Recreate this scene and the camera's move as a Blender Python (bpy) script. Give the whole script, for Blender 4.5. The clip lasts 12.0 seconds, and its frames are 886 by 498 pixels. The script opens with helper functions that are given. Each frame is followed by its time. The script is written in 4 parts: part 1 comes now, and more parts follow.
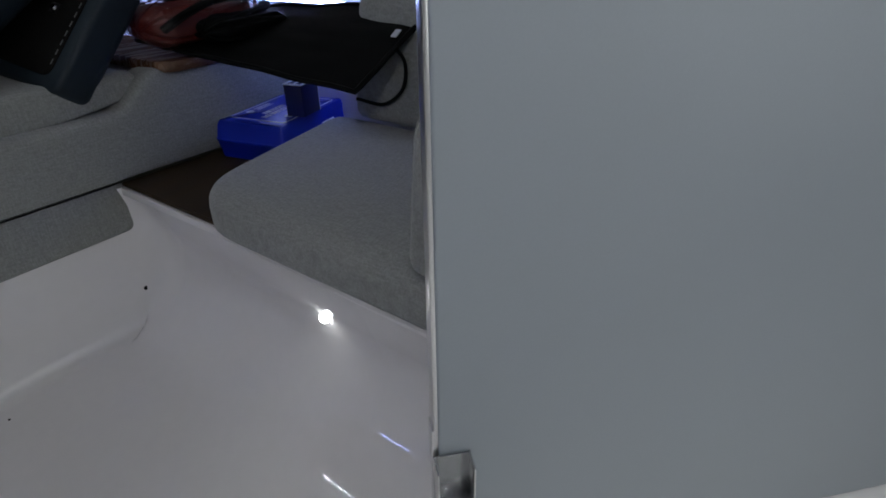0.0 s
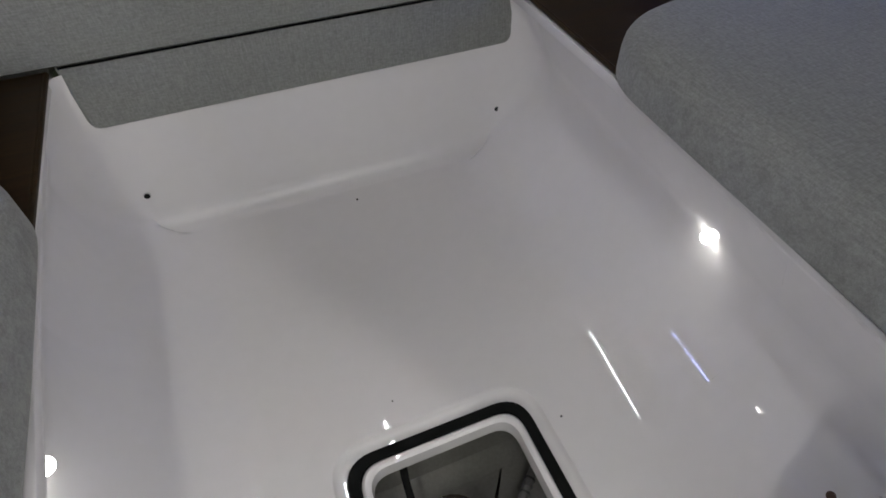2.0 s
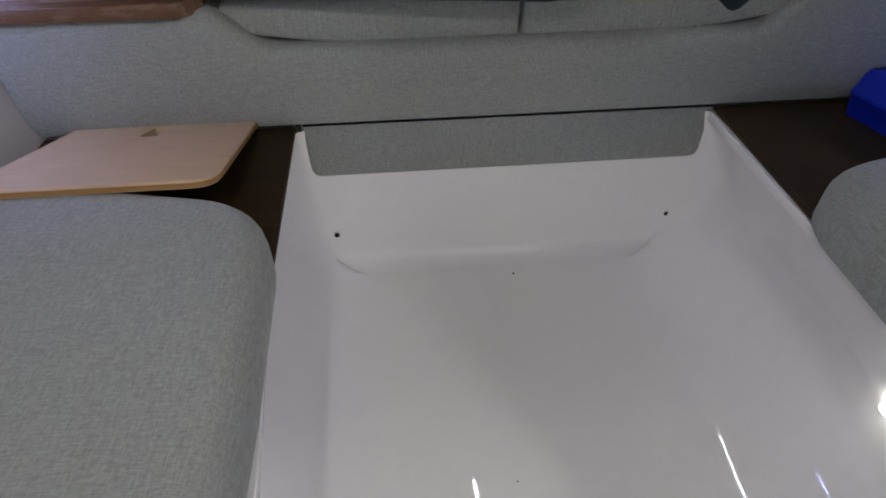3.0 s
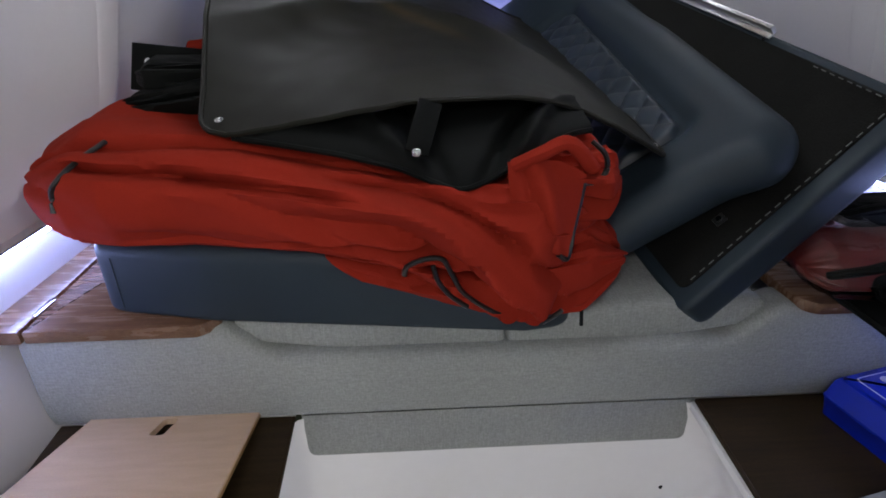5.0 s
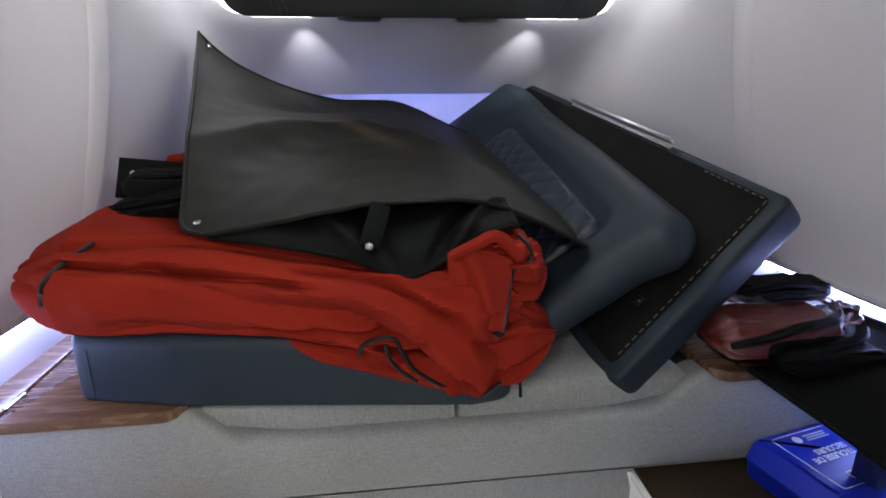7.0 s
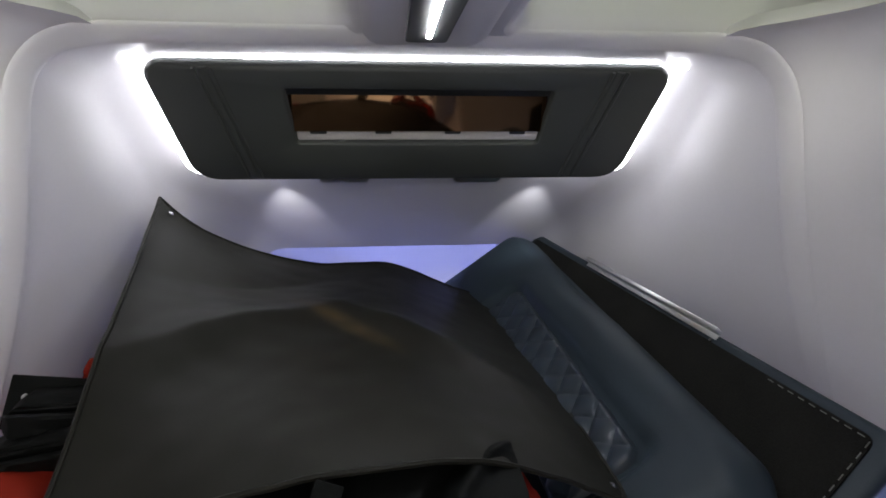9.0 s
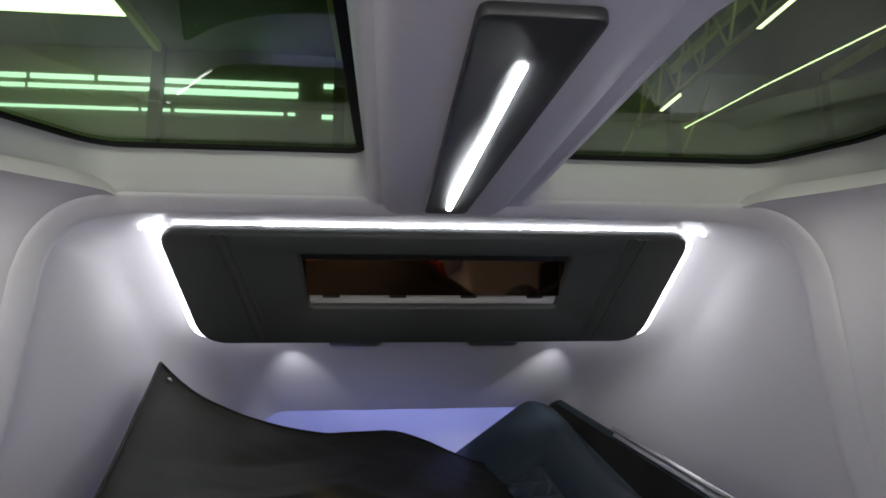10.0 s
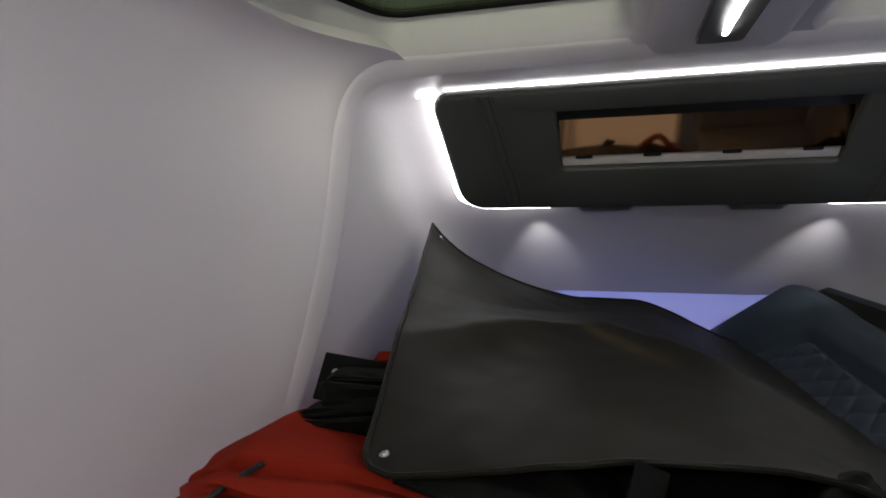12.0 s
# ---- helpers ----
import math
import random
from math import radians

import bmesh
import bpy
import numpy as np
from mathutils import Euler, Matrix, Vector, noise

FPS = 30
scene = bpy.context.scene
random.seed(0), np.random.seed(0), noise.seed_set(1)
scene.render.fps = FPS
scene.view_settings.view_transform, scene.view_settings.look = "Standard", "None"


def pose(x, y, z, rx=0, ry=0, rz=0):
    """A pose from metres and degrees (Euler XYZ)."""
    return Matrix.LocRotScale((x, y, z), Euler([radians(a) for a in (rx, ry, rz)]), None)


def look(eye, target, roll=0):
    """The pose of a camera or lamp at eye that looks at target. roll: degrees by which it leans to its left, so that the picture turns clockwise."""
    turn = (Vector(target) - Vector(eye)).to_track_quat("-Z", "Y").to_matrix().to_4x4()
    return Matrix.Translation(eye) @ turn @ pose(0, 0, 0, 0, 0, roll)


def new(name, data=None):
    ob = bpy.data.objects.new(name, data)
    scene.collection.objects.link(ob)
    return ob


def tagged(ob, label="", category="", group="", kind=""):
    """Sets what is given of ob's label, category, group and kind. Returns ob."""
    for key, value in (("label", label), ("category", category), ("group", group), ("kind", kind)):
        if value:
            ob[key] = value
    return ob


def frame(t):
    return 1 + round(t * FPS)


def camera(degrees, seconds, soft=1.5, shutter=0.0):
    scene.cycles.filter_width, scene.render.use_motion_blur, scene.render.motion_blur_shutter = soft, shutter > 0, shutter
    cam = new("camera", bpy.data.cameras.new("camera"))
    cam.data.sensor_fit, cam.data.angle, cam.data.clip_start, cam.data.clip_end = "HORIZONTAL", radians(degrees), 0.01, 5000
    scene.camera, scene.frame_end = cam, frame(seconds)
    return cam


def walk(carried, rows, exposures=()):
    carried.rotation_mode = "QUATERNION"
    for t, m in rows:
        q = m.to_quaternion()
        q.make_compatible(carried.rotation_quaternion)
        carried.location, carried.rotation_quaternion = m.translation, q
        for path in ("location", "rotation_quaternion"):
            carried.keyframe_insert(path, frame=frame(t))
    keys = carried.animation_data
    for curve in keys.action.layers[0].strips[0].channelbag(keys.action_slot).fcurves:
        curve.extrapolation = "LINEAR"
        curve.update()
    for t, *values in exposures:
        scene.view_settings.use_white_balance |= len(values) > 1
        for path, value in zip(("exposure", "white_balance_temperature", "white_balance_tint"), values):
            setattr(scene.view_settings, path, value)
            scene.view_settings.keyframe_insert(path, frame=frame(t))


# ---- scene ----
from mathutils.bvhtree import BVHTree
cam = camera(77.2, 12.0, soft=1.7)
PATH = [
    (0, (-0.138, -0.205, 0.822), (1.288, 0.784, -0.172), -0.8),
    (0.6, (-0.125, -0.084, 0.793), (0.933, 1.021, -0.496), -0.3),
    (1.1, (-0.130, -0.004, 0.769), (0.707, 1.126, -0.681), -0.0),
    (1.5, (-0.122, 0.043, 0.763), (0.549, 1.217, -0.711), -0.8),
    (2, (-0.134, 0.07, 0.778), (0.365, 1.339, -0.686), -1.0),
    (2.5, (-0.162, 0.084, 0.811), (0.14, 1.472, -0.597), -0.8),
    (2.7, (-0.182, 0.083, 0.832), (0.031, 1.513, -0.55), -0.9),
    (4.3, (-0.257, 0.141, 1.021), (-0.24, 1.821, -0.065), 0.1),
    (4.5, (-0.227, 0.154, 1.049), (-0.201, 1.868, 0.018), -0.0),
    (4.8, (-0.181, 0.174, 1.106), (-0.117, 1.923, 0.138), -0.3),
    (5, (-0.158, 0.18, 1.124), (-0.062, 1.959, 0.215), -0.3),
    (5.5, (-0.13, 0.166, 1.162), (0.011, 1.994, 0.361), -0.4),
    (6, (-0.127, 0.139, 1.174), (0.042, 1.997, 0.454), -0.5),
    (6.5, (-0.127, 0.076, 1.163), (0.068, 1.95, 0.493), -0.4),
    (6.7, (-0.14, 0.054, 1.151), (0.082, 1.939, 0.52), -0.2),
    (8.5, (-0.113, 0.162, 1.212), (0.135, 2.113, 0.847), -0.7),
    (9, (-0.063, 0.345, 1.282), (0.142, 2.326, 1.091), -0.6),
    (9.5, (-0.069, 0.395, 1.3), (0.133, 2.384, 1.365), -0.5),
    (10, (-0.085, 0.401, 1.332), (0.109, 2.365, 1.658), -0.3),
    (10.5, (-0.089, 0.402, 1.349), (0.044, 2.352, 1.771), -0.2),
    (11, (-0.121, 0.425, 1.307), (-0.074, 2.384, 1.706), -0.1),
    (11.5, (-0.123, 0.415, 1.229), (-0.268, 2.384, 1.55), 0.1),
    (12, (-0.19, 0.351, 1.147), (-0.719, 2.277, 1.241), 1.0),
]
walk(cam, [(t, look(eye, target, roll)) for t, eye, target, roll in PATH], [(0, -0.4, 6050, 9), (0.6, -0.25, 6300, 10), (1.5, 0.05, 6450, 10), (2.5, 0.13, 6450, 11), (4.3, 0.2, 6150, 10), (5.0, 0.58, 6250, 10), (5.5, 0.86, 6300, 10), (6.5, 0.86, 6400, 10), (8.5, 0.5, 6500, 10), (9.0, 0.55, 6450, 10), (9.5, 0.46, 6400, 10), (10.5, -0.12, 6400, 10), (11.2, -0.14, 6500, 10), (12, 0.07, 6800, 10)])

# ---- world and light ----
world = bpy.data.worlds.new("world")
scene.world = world
world.use_nodes = True
world.node_tree.nodes["Background"].inputs[0].default_value = (0.75, 0.85, 0.8, 1)
world.node_tree.nodes["Background"].inputs[1].default_value = 0.05


def area(name, where, target, size, size_y, watts, colour, spread=180):
    d = bpy.data.lights.new(name, "AREA")
    d.shape, d.size, d.size_y, d.energy, d.color, d.spread = "RECTANGLE", size, size_y, watts, colour, radians(spread)
    o = new(name, d)
    o.matrix_world = look(where, target)
    return o


def spot(name, where, target, watts, colour, degrees, blend=0.5, radius=0.02):
    d = bpy.data.lights.new(name, "SPOT")
    d.energy, d.color, d.spot_size, d.spot_blend, d.shadow_soft_size = watts, colour, radians(degrees), blend, radius
    o = new(name, d)
    o.matrix_world = look(where, target)
    return o


BLUE = (0.55, 0.62, 1.0)
WHITE = (0.96, 0.97, 1.0)
# two round downlights in the aft ceiling
spot("ceiling_spot", (0.45, -0.35, 1.56), (0.2, 0.9, 0.2), 11, (1.0, 0.95, 0.88), 150, 0.6, 0.03)
spot("ceiling_spot", (-0.4, -0.35, 1.56), (-0.3, 0.9, 0.2), 11, (1.0, 0.95, 0.88), 150, 0.6, 0.03)
# soft fill added in an unseen aft opening, to light the berth front
area("aft_fill", (0.002, -1.56, 0.95), (0.002, 1.0, 0.55), 1.08, 1.2, 4.0, (1.0, 1.0, 0.93), 150)
area("hall_light", (0, -7, 7.3), (0, 8, 2), 4, 3, 300, (1.0, 0.98, 0.84))


# ---- materials ----
def mat(name, base, rough=0.5, metal=0.0, var=0.12, scale=6.0, fine=160.0, bump=0.1, weave=0.0, coat=0.0, second=None, stretch=(1, 1, 1), spec=0.5, sheen=0.0, transmission=0.0, per_piece=0.0):
    m = bpy.data.materials.new(name)
    m.use_nodes = True
    nt = m.node_tree
    p = nt.nodes["Principled BSDF"]
    add, link = nt.nodes.new, nt.links.new
    tc = add("ShaderNodeTexCoord")
    mp = add("ShaderNodeMapping")
    mp.inputs["Scale"].default_value = stretch
    link(tc.outputs["Object"], mp.inputs[0])
    big, small = add("ShaderNodeTexNoise"), add("ShaderNodeTexNoise")
    big.inputs["Scale"].default_value, big.inputs["Detail"].default_value = scale, 5
    small.inputs["Scale"].default_value, small.inputs["Detail"].default_value = fine, 4
    link(mp.outputs[0], big.inputs["Vector"])
    link(mp.outputs[0], small.inputs["Vector"])
    both = add("ShaderNodeMath")
    both.operation = "MULTIPLY_ADD"
    link(big.outputs["Fac"], both.inputs[0])
    both.inputs[1].default_value = 0.6
    half = add("ShaderNodeMath")
    half.operation = "MULTIPLY"
    link(small.outputs["Fac"], half.inputs[0])
    half.inputs[1].default_value = 0.4
    link(half.outputs[0], both.inputs[2])
    ramp = add("ShaderNodeValToRGB")
    lo = second or tuple(c * (1 - var) for c in base)
    hi = base if second else tuple(min(1, c * (1 + var)) for c in base)
    ramp.color_ramp.elements[0].position, ramp.color_ramp.elements[1].position = 0.3, 0.7
    ramp.color_ramp.elements[0].color = (*lo, 1)
    ramp.color_ramp.elements[1].color = (*hi, 1)
    link(both.outputs[0], ramp.inputs[0])
    link(ramp.outputs[0], p.inputs["Base Color"])
    rr = add("ShaderNodeMapRange")
    rr.inputs["To Min"].default_value, rr.inputs["To Max"].default_value = max(0.02, rough * 0.85), min(1, rough * 1.15)
    link(big.outputs["Fac"], rr.inputs["Value"])
    link(rr.outputs[0], p.inputs["Roughness"])
    p.inputs["Metallic"].default_value = metal
    p.inputs["Specular IOR Level"].default_value = spec
    p.inputs["Coat Weight"].default_value = coat
    p.inputs["Coat Roughness"].default_value = 0.04
    p.inputs["Sheen Weight"].default_value = sheen
    p.inputs["Transmission Weight"].default_value = transmission
    if bump or weave:
        b = add("ShaderNodeBump")
        b.inputs["Strength"].default_value, b.inputs["Distance"].default_value = max(bump, weave), 0.002
        if weave:
            wx, wy = add("ShaderNodeTexWave"), add("ShaderNodeTexWave")
            wx.bands_direction, wy.bands_direction = "X", "Y"
            mx = add("ShaderNodeMath")
            for w in (wx, wy):
                w.inputs["Scale"].default_value, w.inputs["Distortion"].default_value = 210, 3.0
                w.inputs["Detail Scale"].default_value = 3
                link(tc.outputs["Object"], w.inputs["Vector"])
            link(wx.outputs["Fac"], mx.inputs[0])
            link(wy.outputs["Fac"], mx.inputs[1])
            ad = add("ShaderNodeMath")
            link(mx.outputs[0], ad.inputs[0])
            link(small.outputs["Fac"], ad.inputs[1])
            link(ad.outputs[0], b.inputs["Height"])
        else:
            link(small.outputs["Fac"], b.inputs["Height"])
        link(b.outputs[0], p.inputs["Normal"])
    return m


def glow(name, colour, strength):
    m = bpy.data.materials.new(name)
    m.use_nodes = True
    p = m.node_tree.nodes["Principled BSDF"]
    p.inputs["Base Color"].default_value = (0.8, 0.8, 0.8, 1)
    p.inputs["Emission Color"].default_value = (*colour, 1)
    p.inputs["Emission Strength"].default_value = strength
    return m


GEL = mat("gelcoat", (0.81, 0.80, 0.80), 0.02, var=0.025, scale=3, fine=40, bump=0.0, coat=0.35)
WALL = mat("satin_liner", (0.64, 0.62, 0.65), 0.36, var=0.02, scale=2.5, fine=90, bump=0.0)
DOORP = mat("door_paint", (0.36, 0.40, 0.435), 0.45, var=0.03, scale=3, fine=300, bump=0.02)


def fabric(name, base):
    """A linen-like upholstery: slubby threads both ways, with a slow drift of tone."""
    m = mat(name, base, 0.92, var=0.05, scale=3, fine=420, bump=0.3, sheen=0.2, spec=0.15)
    nt = m.node_tree
    p = nt.nodes["Principled BSDF"]
    old = p.inputs["Base Color"].links[0].from_socket
    tc = nt.nodes.new("ShaderNodeTexCoord")
    facs = []
    for stretch in ((700, 60, 60), (60, 700, 700), (240, 240, 240)):
        mp, nz = nt.nodes.new("ShaderNodeMapping"), nt.nodes.new("ShaderNodeTexNoise")
        mp.inputs["Scale"].default_value = stretch
        nz.inputs["Scale"].default_value, nz.inputs["Detail"].default_value = 1.0, 2
        nt.links.new(tc.outputs["Object"], mp.inputs[0])
        nt.links.new(mp.outputs[0], nz.inputs["Vector"])
        facs.append(nz.outputs["Fac"])
    mean = facs[0]
    for f in facs[1:]:
        ad = nt.nodes.new("ShaderNodeMath")
        nt.links.new(mean, ad.inputs[0])
        nt.links.new(f, ad.inputs[1])
        mean = ad.outputs[0]
    rng = nt.nodes.new("ShaderNodeMapRange")
    rng.inputs["From Min"].default_value, rng.inputs["From Max"].default_value = 1.15, 1.85
    rng.inputs["To Min"].default_value, rng.inputs["To Max"].default_value = 0.80, 1.20
    nt.links.new(mean, rng.inputs["Value"])
    mul = nt.nodes.new("ShaderNodeVectorMath")
    mul.operation = "MULTIPLY"
    nt.links.new(old, mul.inputs[0])
    nt.links.new(rng.outputs[0], mul.inputs[1])
    nt.links.new(mul.outputs[0], p.inputs["Base Color"])
    b = next(n for n in nt.nodes if n.bl_idname == "ShaderNodeBump")
    nt.links.new(mean, b.inputs["Height"])
    b.inputs["Distance"].default_value = 0.0008
    return m


GREY = fabric("grey_upholstery", (0.280, 0.290, 0.278))
NAVY = mat("navy_vinyl", (0.0185, 0.028, 0.037), 0.5, spec=0.24, var=0.14, scale=5, fine=500, bump=0.06)
NAVYD = mat("navy_quilt", (0.018, 0.027, 0.039), 0.42, var=0.12, scale=6, fine=500, bump=0.08)
RED = mat("red_canvas", (0.240, 0.0195, 0.0100), 0.92, var=0.12, scale=4, fine=520, bump=0.15, spec=0.06)
BLACK = mat("black_canvas", (0.0042, 0.0048, 0.0045), 0.6, var=0.3, scale=5, fine=500, bump=0.25, weave=0.2, spec=0.08)
FELT = mat("black_felt", (0.0105, 0.0104, 0.0096), 0.95, var=0.5, scale=9, fine=300, bump=0.4, spec=0.08)
SHEET = mat("black_vinyl_sheet", (0.0118, 0.0117, 0.0088), 0.45, var=0.25, scale=4, fine=420, bump=0.10, weave=0.14, spec=0.16)


def scuff_sheen(m, at, size, turn, colour):
    """A pale scuff or sheen of its own shape put into a material's colour, at a place of the thing."""
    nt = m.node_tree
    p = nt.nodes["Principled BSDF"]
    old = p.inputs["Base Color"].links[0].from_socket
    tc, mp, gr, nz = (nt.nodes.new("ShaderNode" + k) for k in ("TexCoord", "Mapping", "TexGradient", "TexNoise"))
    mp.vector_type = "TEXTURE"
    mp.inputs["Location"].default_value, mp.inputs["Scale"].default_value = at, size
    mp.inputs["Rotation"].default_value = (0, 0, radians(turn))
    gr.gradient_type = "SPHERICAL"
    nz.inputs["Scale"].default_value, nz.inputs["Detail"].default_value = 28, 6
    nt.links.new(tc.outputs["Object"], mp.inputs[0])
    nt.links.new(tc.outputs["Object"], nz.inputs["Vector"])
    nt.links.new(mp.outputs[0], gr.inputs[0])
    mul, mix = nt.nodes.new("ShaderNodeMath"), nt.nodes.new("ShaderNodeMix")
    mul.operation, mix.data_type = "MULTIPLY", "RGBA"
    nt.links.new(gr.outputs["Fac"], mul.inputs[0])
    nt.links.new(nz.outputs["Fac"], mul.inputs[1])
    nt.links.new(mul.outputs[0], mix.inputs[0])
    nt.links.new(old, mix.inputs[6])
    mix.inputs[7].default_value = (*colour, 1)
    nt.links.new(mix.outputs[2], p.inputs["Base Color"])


# tan scuff with its highlight, then a grey sheen band, both as base colour
scuff_sheen(SHEET, (-0.155, 1.49, 1.03), (0.19, 0.034, 0.4), -42, (0.10, 0.068, 0.026))
scuff_sheen(SHEET, (-0.38, 1.62, 1.09), (0.24, 0.07, 0.4), 20, (0.035, 0.034, 0.028))
HEADL = mat("charcoal_leatherette", (0.042, 0.045, 0.042), 0.55, var=0.12, scale=5, fine=420, bump=0.12, spec=0.35)
WALNUT = mat("walnut", (0.205, 0.115, 0.066), 0.27, var=0.2, scale=5, fine=60, bump=0.05, second=(0.075, 0.036, 0.02), stretch=(2.0, 22.0, 8.0))
WENGE = mat("dark_walnut", (0.046, 0.028, 0.012), 0.5, spec=0.25, second=(0.014, 0.009, 0.004), scale=5, fine=60, bump=0.05, stretch=(2.0, 20.0, 8.0))
BIRCH = mat("birch_ply", (0.62, 0.45, 0.29), 0.5, second=(0.50, 0.345, 0.205), scale=4, fine=90, bump=0.03, stretch=(3, 14, 3))
PLYEDGE = mat("ply_edge", (0.42, 0.24, 0.09), 0.5, second=(0.22, 0.11, 0.04), scale=3, fine=60, bump=0.05, stretch=(1, 1, 160))
CHROME = mat("chrome", (0.6, 0.6, 0.6), 0.14, metal=1.0, var=0.05, bump=0.0)
ALU = mat("aluminium", (0.72, 0.72, 0.72), 0.32, metal=1.0, var=0.06, fine=300, bump=0.03)
RUBBER = mat("black_rubber", (0.004, 0.0048, 0.0046), 0.6, var=0.2, bump=0.1, spec=0.15)
PLASTIC = mat("dark_plastic", (0.02, 0.021, 0.022), 0.35, var=0.12, bump=0.02)
LAMPB = mat("lamp_housing", (0.030, 0.031, 0.032), 0.45, var=0.1, fine=400, bump=0.04)
BLUEP = mat("blue_plastic", (0.004, 0.022, 0.42), 0.38, var=0.08, bump=0.03, fine=300)
NAVYP = mat("dark_blue_card", (0.006, 0.012, 0.10), 0.45, var=0.08, bump=0.02)
PRINT = mat("white_print", (0.75, 0.78, 0.85), 0.5, var=0.02, bump=0.0)
REDP = mat("red_nylon", (0.10, 0.008, 0.004), 0.5, var=0.2, bump=0.2)
BILGE = mat("bilge_gelcoat", (0.26, 0.26, 0.24), 0.4, var=0.2, scale=7, bump=0.1)
PUMP = mat("smoked_plastic", (0.014, 0.010, 0.005), 0.18, var=0.3, bump=0.03)
HOSE = mat("grey_hose", (0.10, 0.10, 0.10), 0.45, var=0.3, bump=0.1)
SCREW = mat("screw_brown", (0.10, 0.06, 0.045), 0.4, metal=0.6, bump=0.05)
HALLW = mat("hall_cladding", (0.30, 0.34, 0.21), 0.8, var=0.15, scale=0.5, fine=8, bump=0.1, stretch=(6, 1, 0.3))
HALLR = mat("hall_roofing", (0.15, 0.165, 0.12), 0.8, var=0.15, scale=0.5, fine=6, bump=0.1)
STEEL = mat("painted_steel", (0.62, 0.62, 0.22), 0.6, var=0.1, bump=0.02)
PIPING = mat("black_piping", (0.004, 0.004, 0.004), 0.38, var=0.2, fine=300, bump=0.1)
STITCH = mat("white_thread", (0.15, 0.15, 0.14), 0.8, var=0.05, bump=0.1)
LEDW = glow("led_white", WHITE, 115)
LEDH = glow("led_halo", WHITE, 10)
LEDB = glow("led_blue", (0.40, 0.48, 1.0), 62)
LEDV = glow("led_bow", (0.31, 0.38, 1.0), 22)
LEDT = glow("led_tape", WHITE, 11)
LEDS = glow("led_courtesy", (1.0, 0.97, 0.9), 30)
DAY = glow("daylight_panel", (1.0, 1.0, 0.72), 4)
DAYC = glow("clerestory", (0.74, 1.0, 1.0), 2.0)


def glass(name, tint, ior=1.45):
    m = bpy.data.materials.new(name)
    m.use_nodes = True
    p = m.node_tree.nodes["Principled BSDF"]
    p.inputs["Base Color"].default_value = (*tint, 1)
    p.inputs["Roughness"].default_value = 0.01
    p.inputs["IOR"].default_value = ior
    p.inputs["Transmission Weight"].default_value = 1.0
    return m


TINT = glass("tinted_glass", (0.44, 0.62, 0.36))


def film(name):
    """Thin clear plastic: it lets light straight through and adds a sharp gloss."""
    m = bpy.data.materials.new(name)
    m.use_nodes = True
    nt = m.node_tree
    nt.nodes.remove(nt.nodes["Principled BSDF"])
    clear, shine, mix, fr = (nt.nodes.new("ShaderNode" + k) for k in ("BsdfTransparent", "BsdfGlossy", "MixShader", "Fresnel"))
    shine.inputs["Roughness"].default_value = 0.06
    fr.inputs["IOR"].default_value = 1.33
    nt.links.new(fr.outputs[0], mix.inputs[0])
    nt.links.new(clear.outputs[0], mix.inputs[1])
    nt.links.new(shine.outputs[0], mix.inputs[2])
    nt.links.new(mix.outputs[0], nt.nodes["Material Output"].inputs[0])
    return m


CLEAR = film("clear_film")
# the orange of the slot's reflections is put into the mirror's base colour
MIRROR = mat("orange_tint_mirror", (0.20, 0.115, 0.065), 0.05, metal=1.0, var=0.02, bump=0.0)


# ---- mesh helpers ----
def part(name, bm, material, parent=None, label="", smooth=True):
    me = bpy.data.meshes.new(name)
    bmesh.ops.recalc_face_normals(bm, faces=bm.faces)
    bm.to_mesh(me)
    bm.free()
    me.materials.append(material)
    if smooth:
        for f in me.polygons:
            f.use_smooth = True
        me.set_sharp_from_angle(angle=radians(38))
    ob = new(name, me)
    if parent is not None:
        ob.parent = parent
    if label:
        ob["label"] = label
    return ob


def thing(name, label, category, group="", kind="", at=None):
    e = new(name)
    e.empty_display_size = 0.05
    if at is not None:
        e.matrix_world = at
    return tagged(e, label, category, group, kind)


def box(sx, sy, sz, at=(0, 0, 0), bevel=0.0, seg=2, turn=None):
    bm = bmesh.new()
    bmesh.ops.create_cube(bm, size=1)
    bmesh.ops.scale(bm, vec=(sx, sy, sz), verts=bm.verts)
    if bevel:
        bmesh.ops.bevel(bm, geom=bm.edges[:], offset=bevel, segments=seg, profile=0.5, affect="EDGES")
    bm.transform(Matrix.Translation(at) @ (turn or Matrix()))
    return bm


def cyl(r, h, at=(0, 0, 0), n=20, r2=None, turn=None, bevel=0.0):
    bm = bmesh.new()
    bmesh.ops.create_cone(bm, cap_ends=True, segments=n, radius1=r, radius2=r if r2 is None else r2, depth=h)
    if bevel:
        rim = [e for e in bm.edges if abs(e.verts[0].co.z - e.verts[1].co.z) < 1e-6]
        bmesh.ops.bevel(bm, geom=rim, offset=bevel, segments=2, affect="EDGES")
    bm.transform(Matrix.Translation(at) @ (turn or Matrix()))
    return bm


def join(*bms):
    out = bmesh.new()
    for b in bms:
        me = bpy.data.meshes.new("tmp")
        b.to_mesh(me)
        b.free()
        out.from_mesh(me)
        bpy.data.meshes.remove(me)
    return out


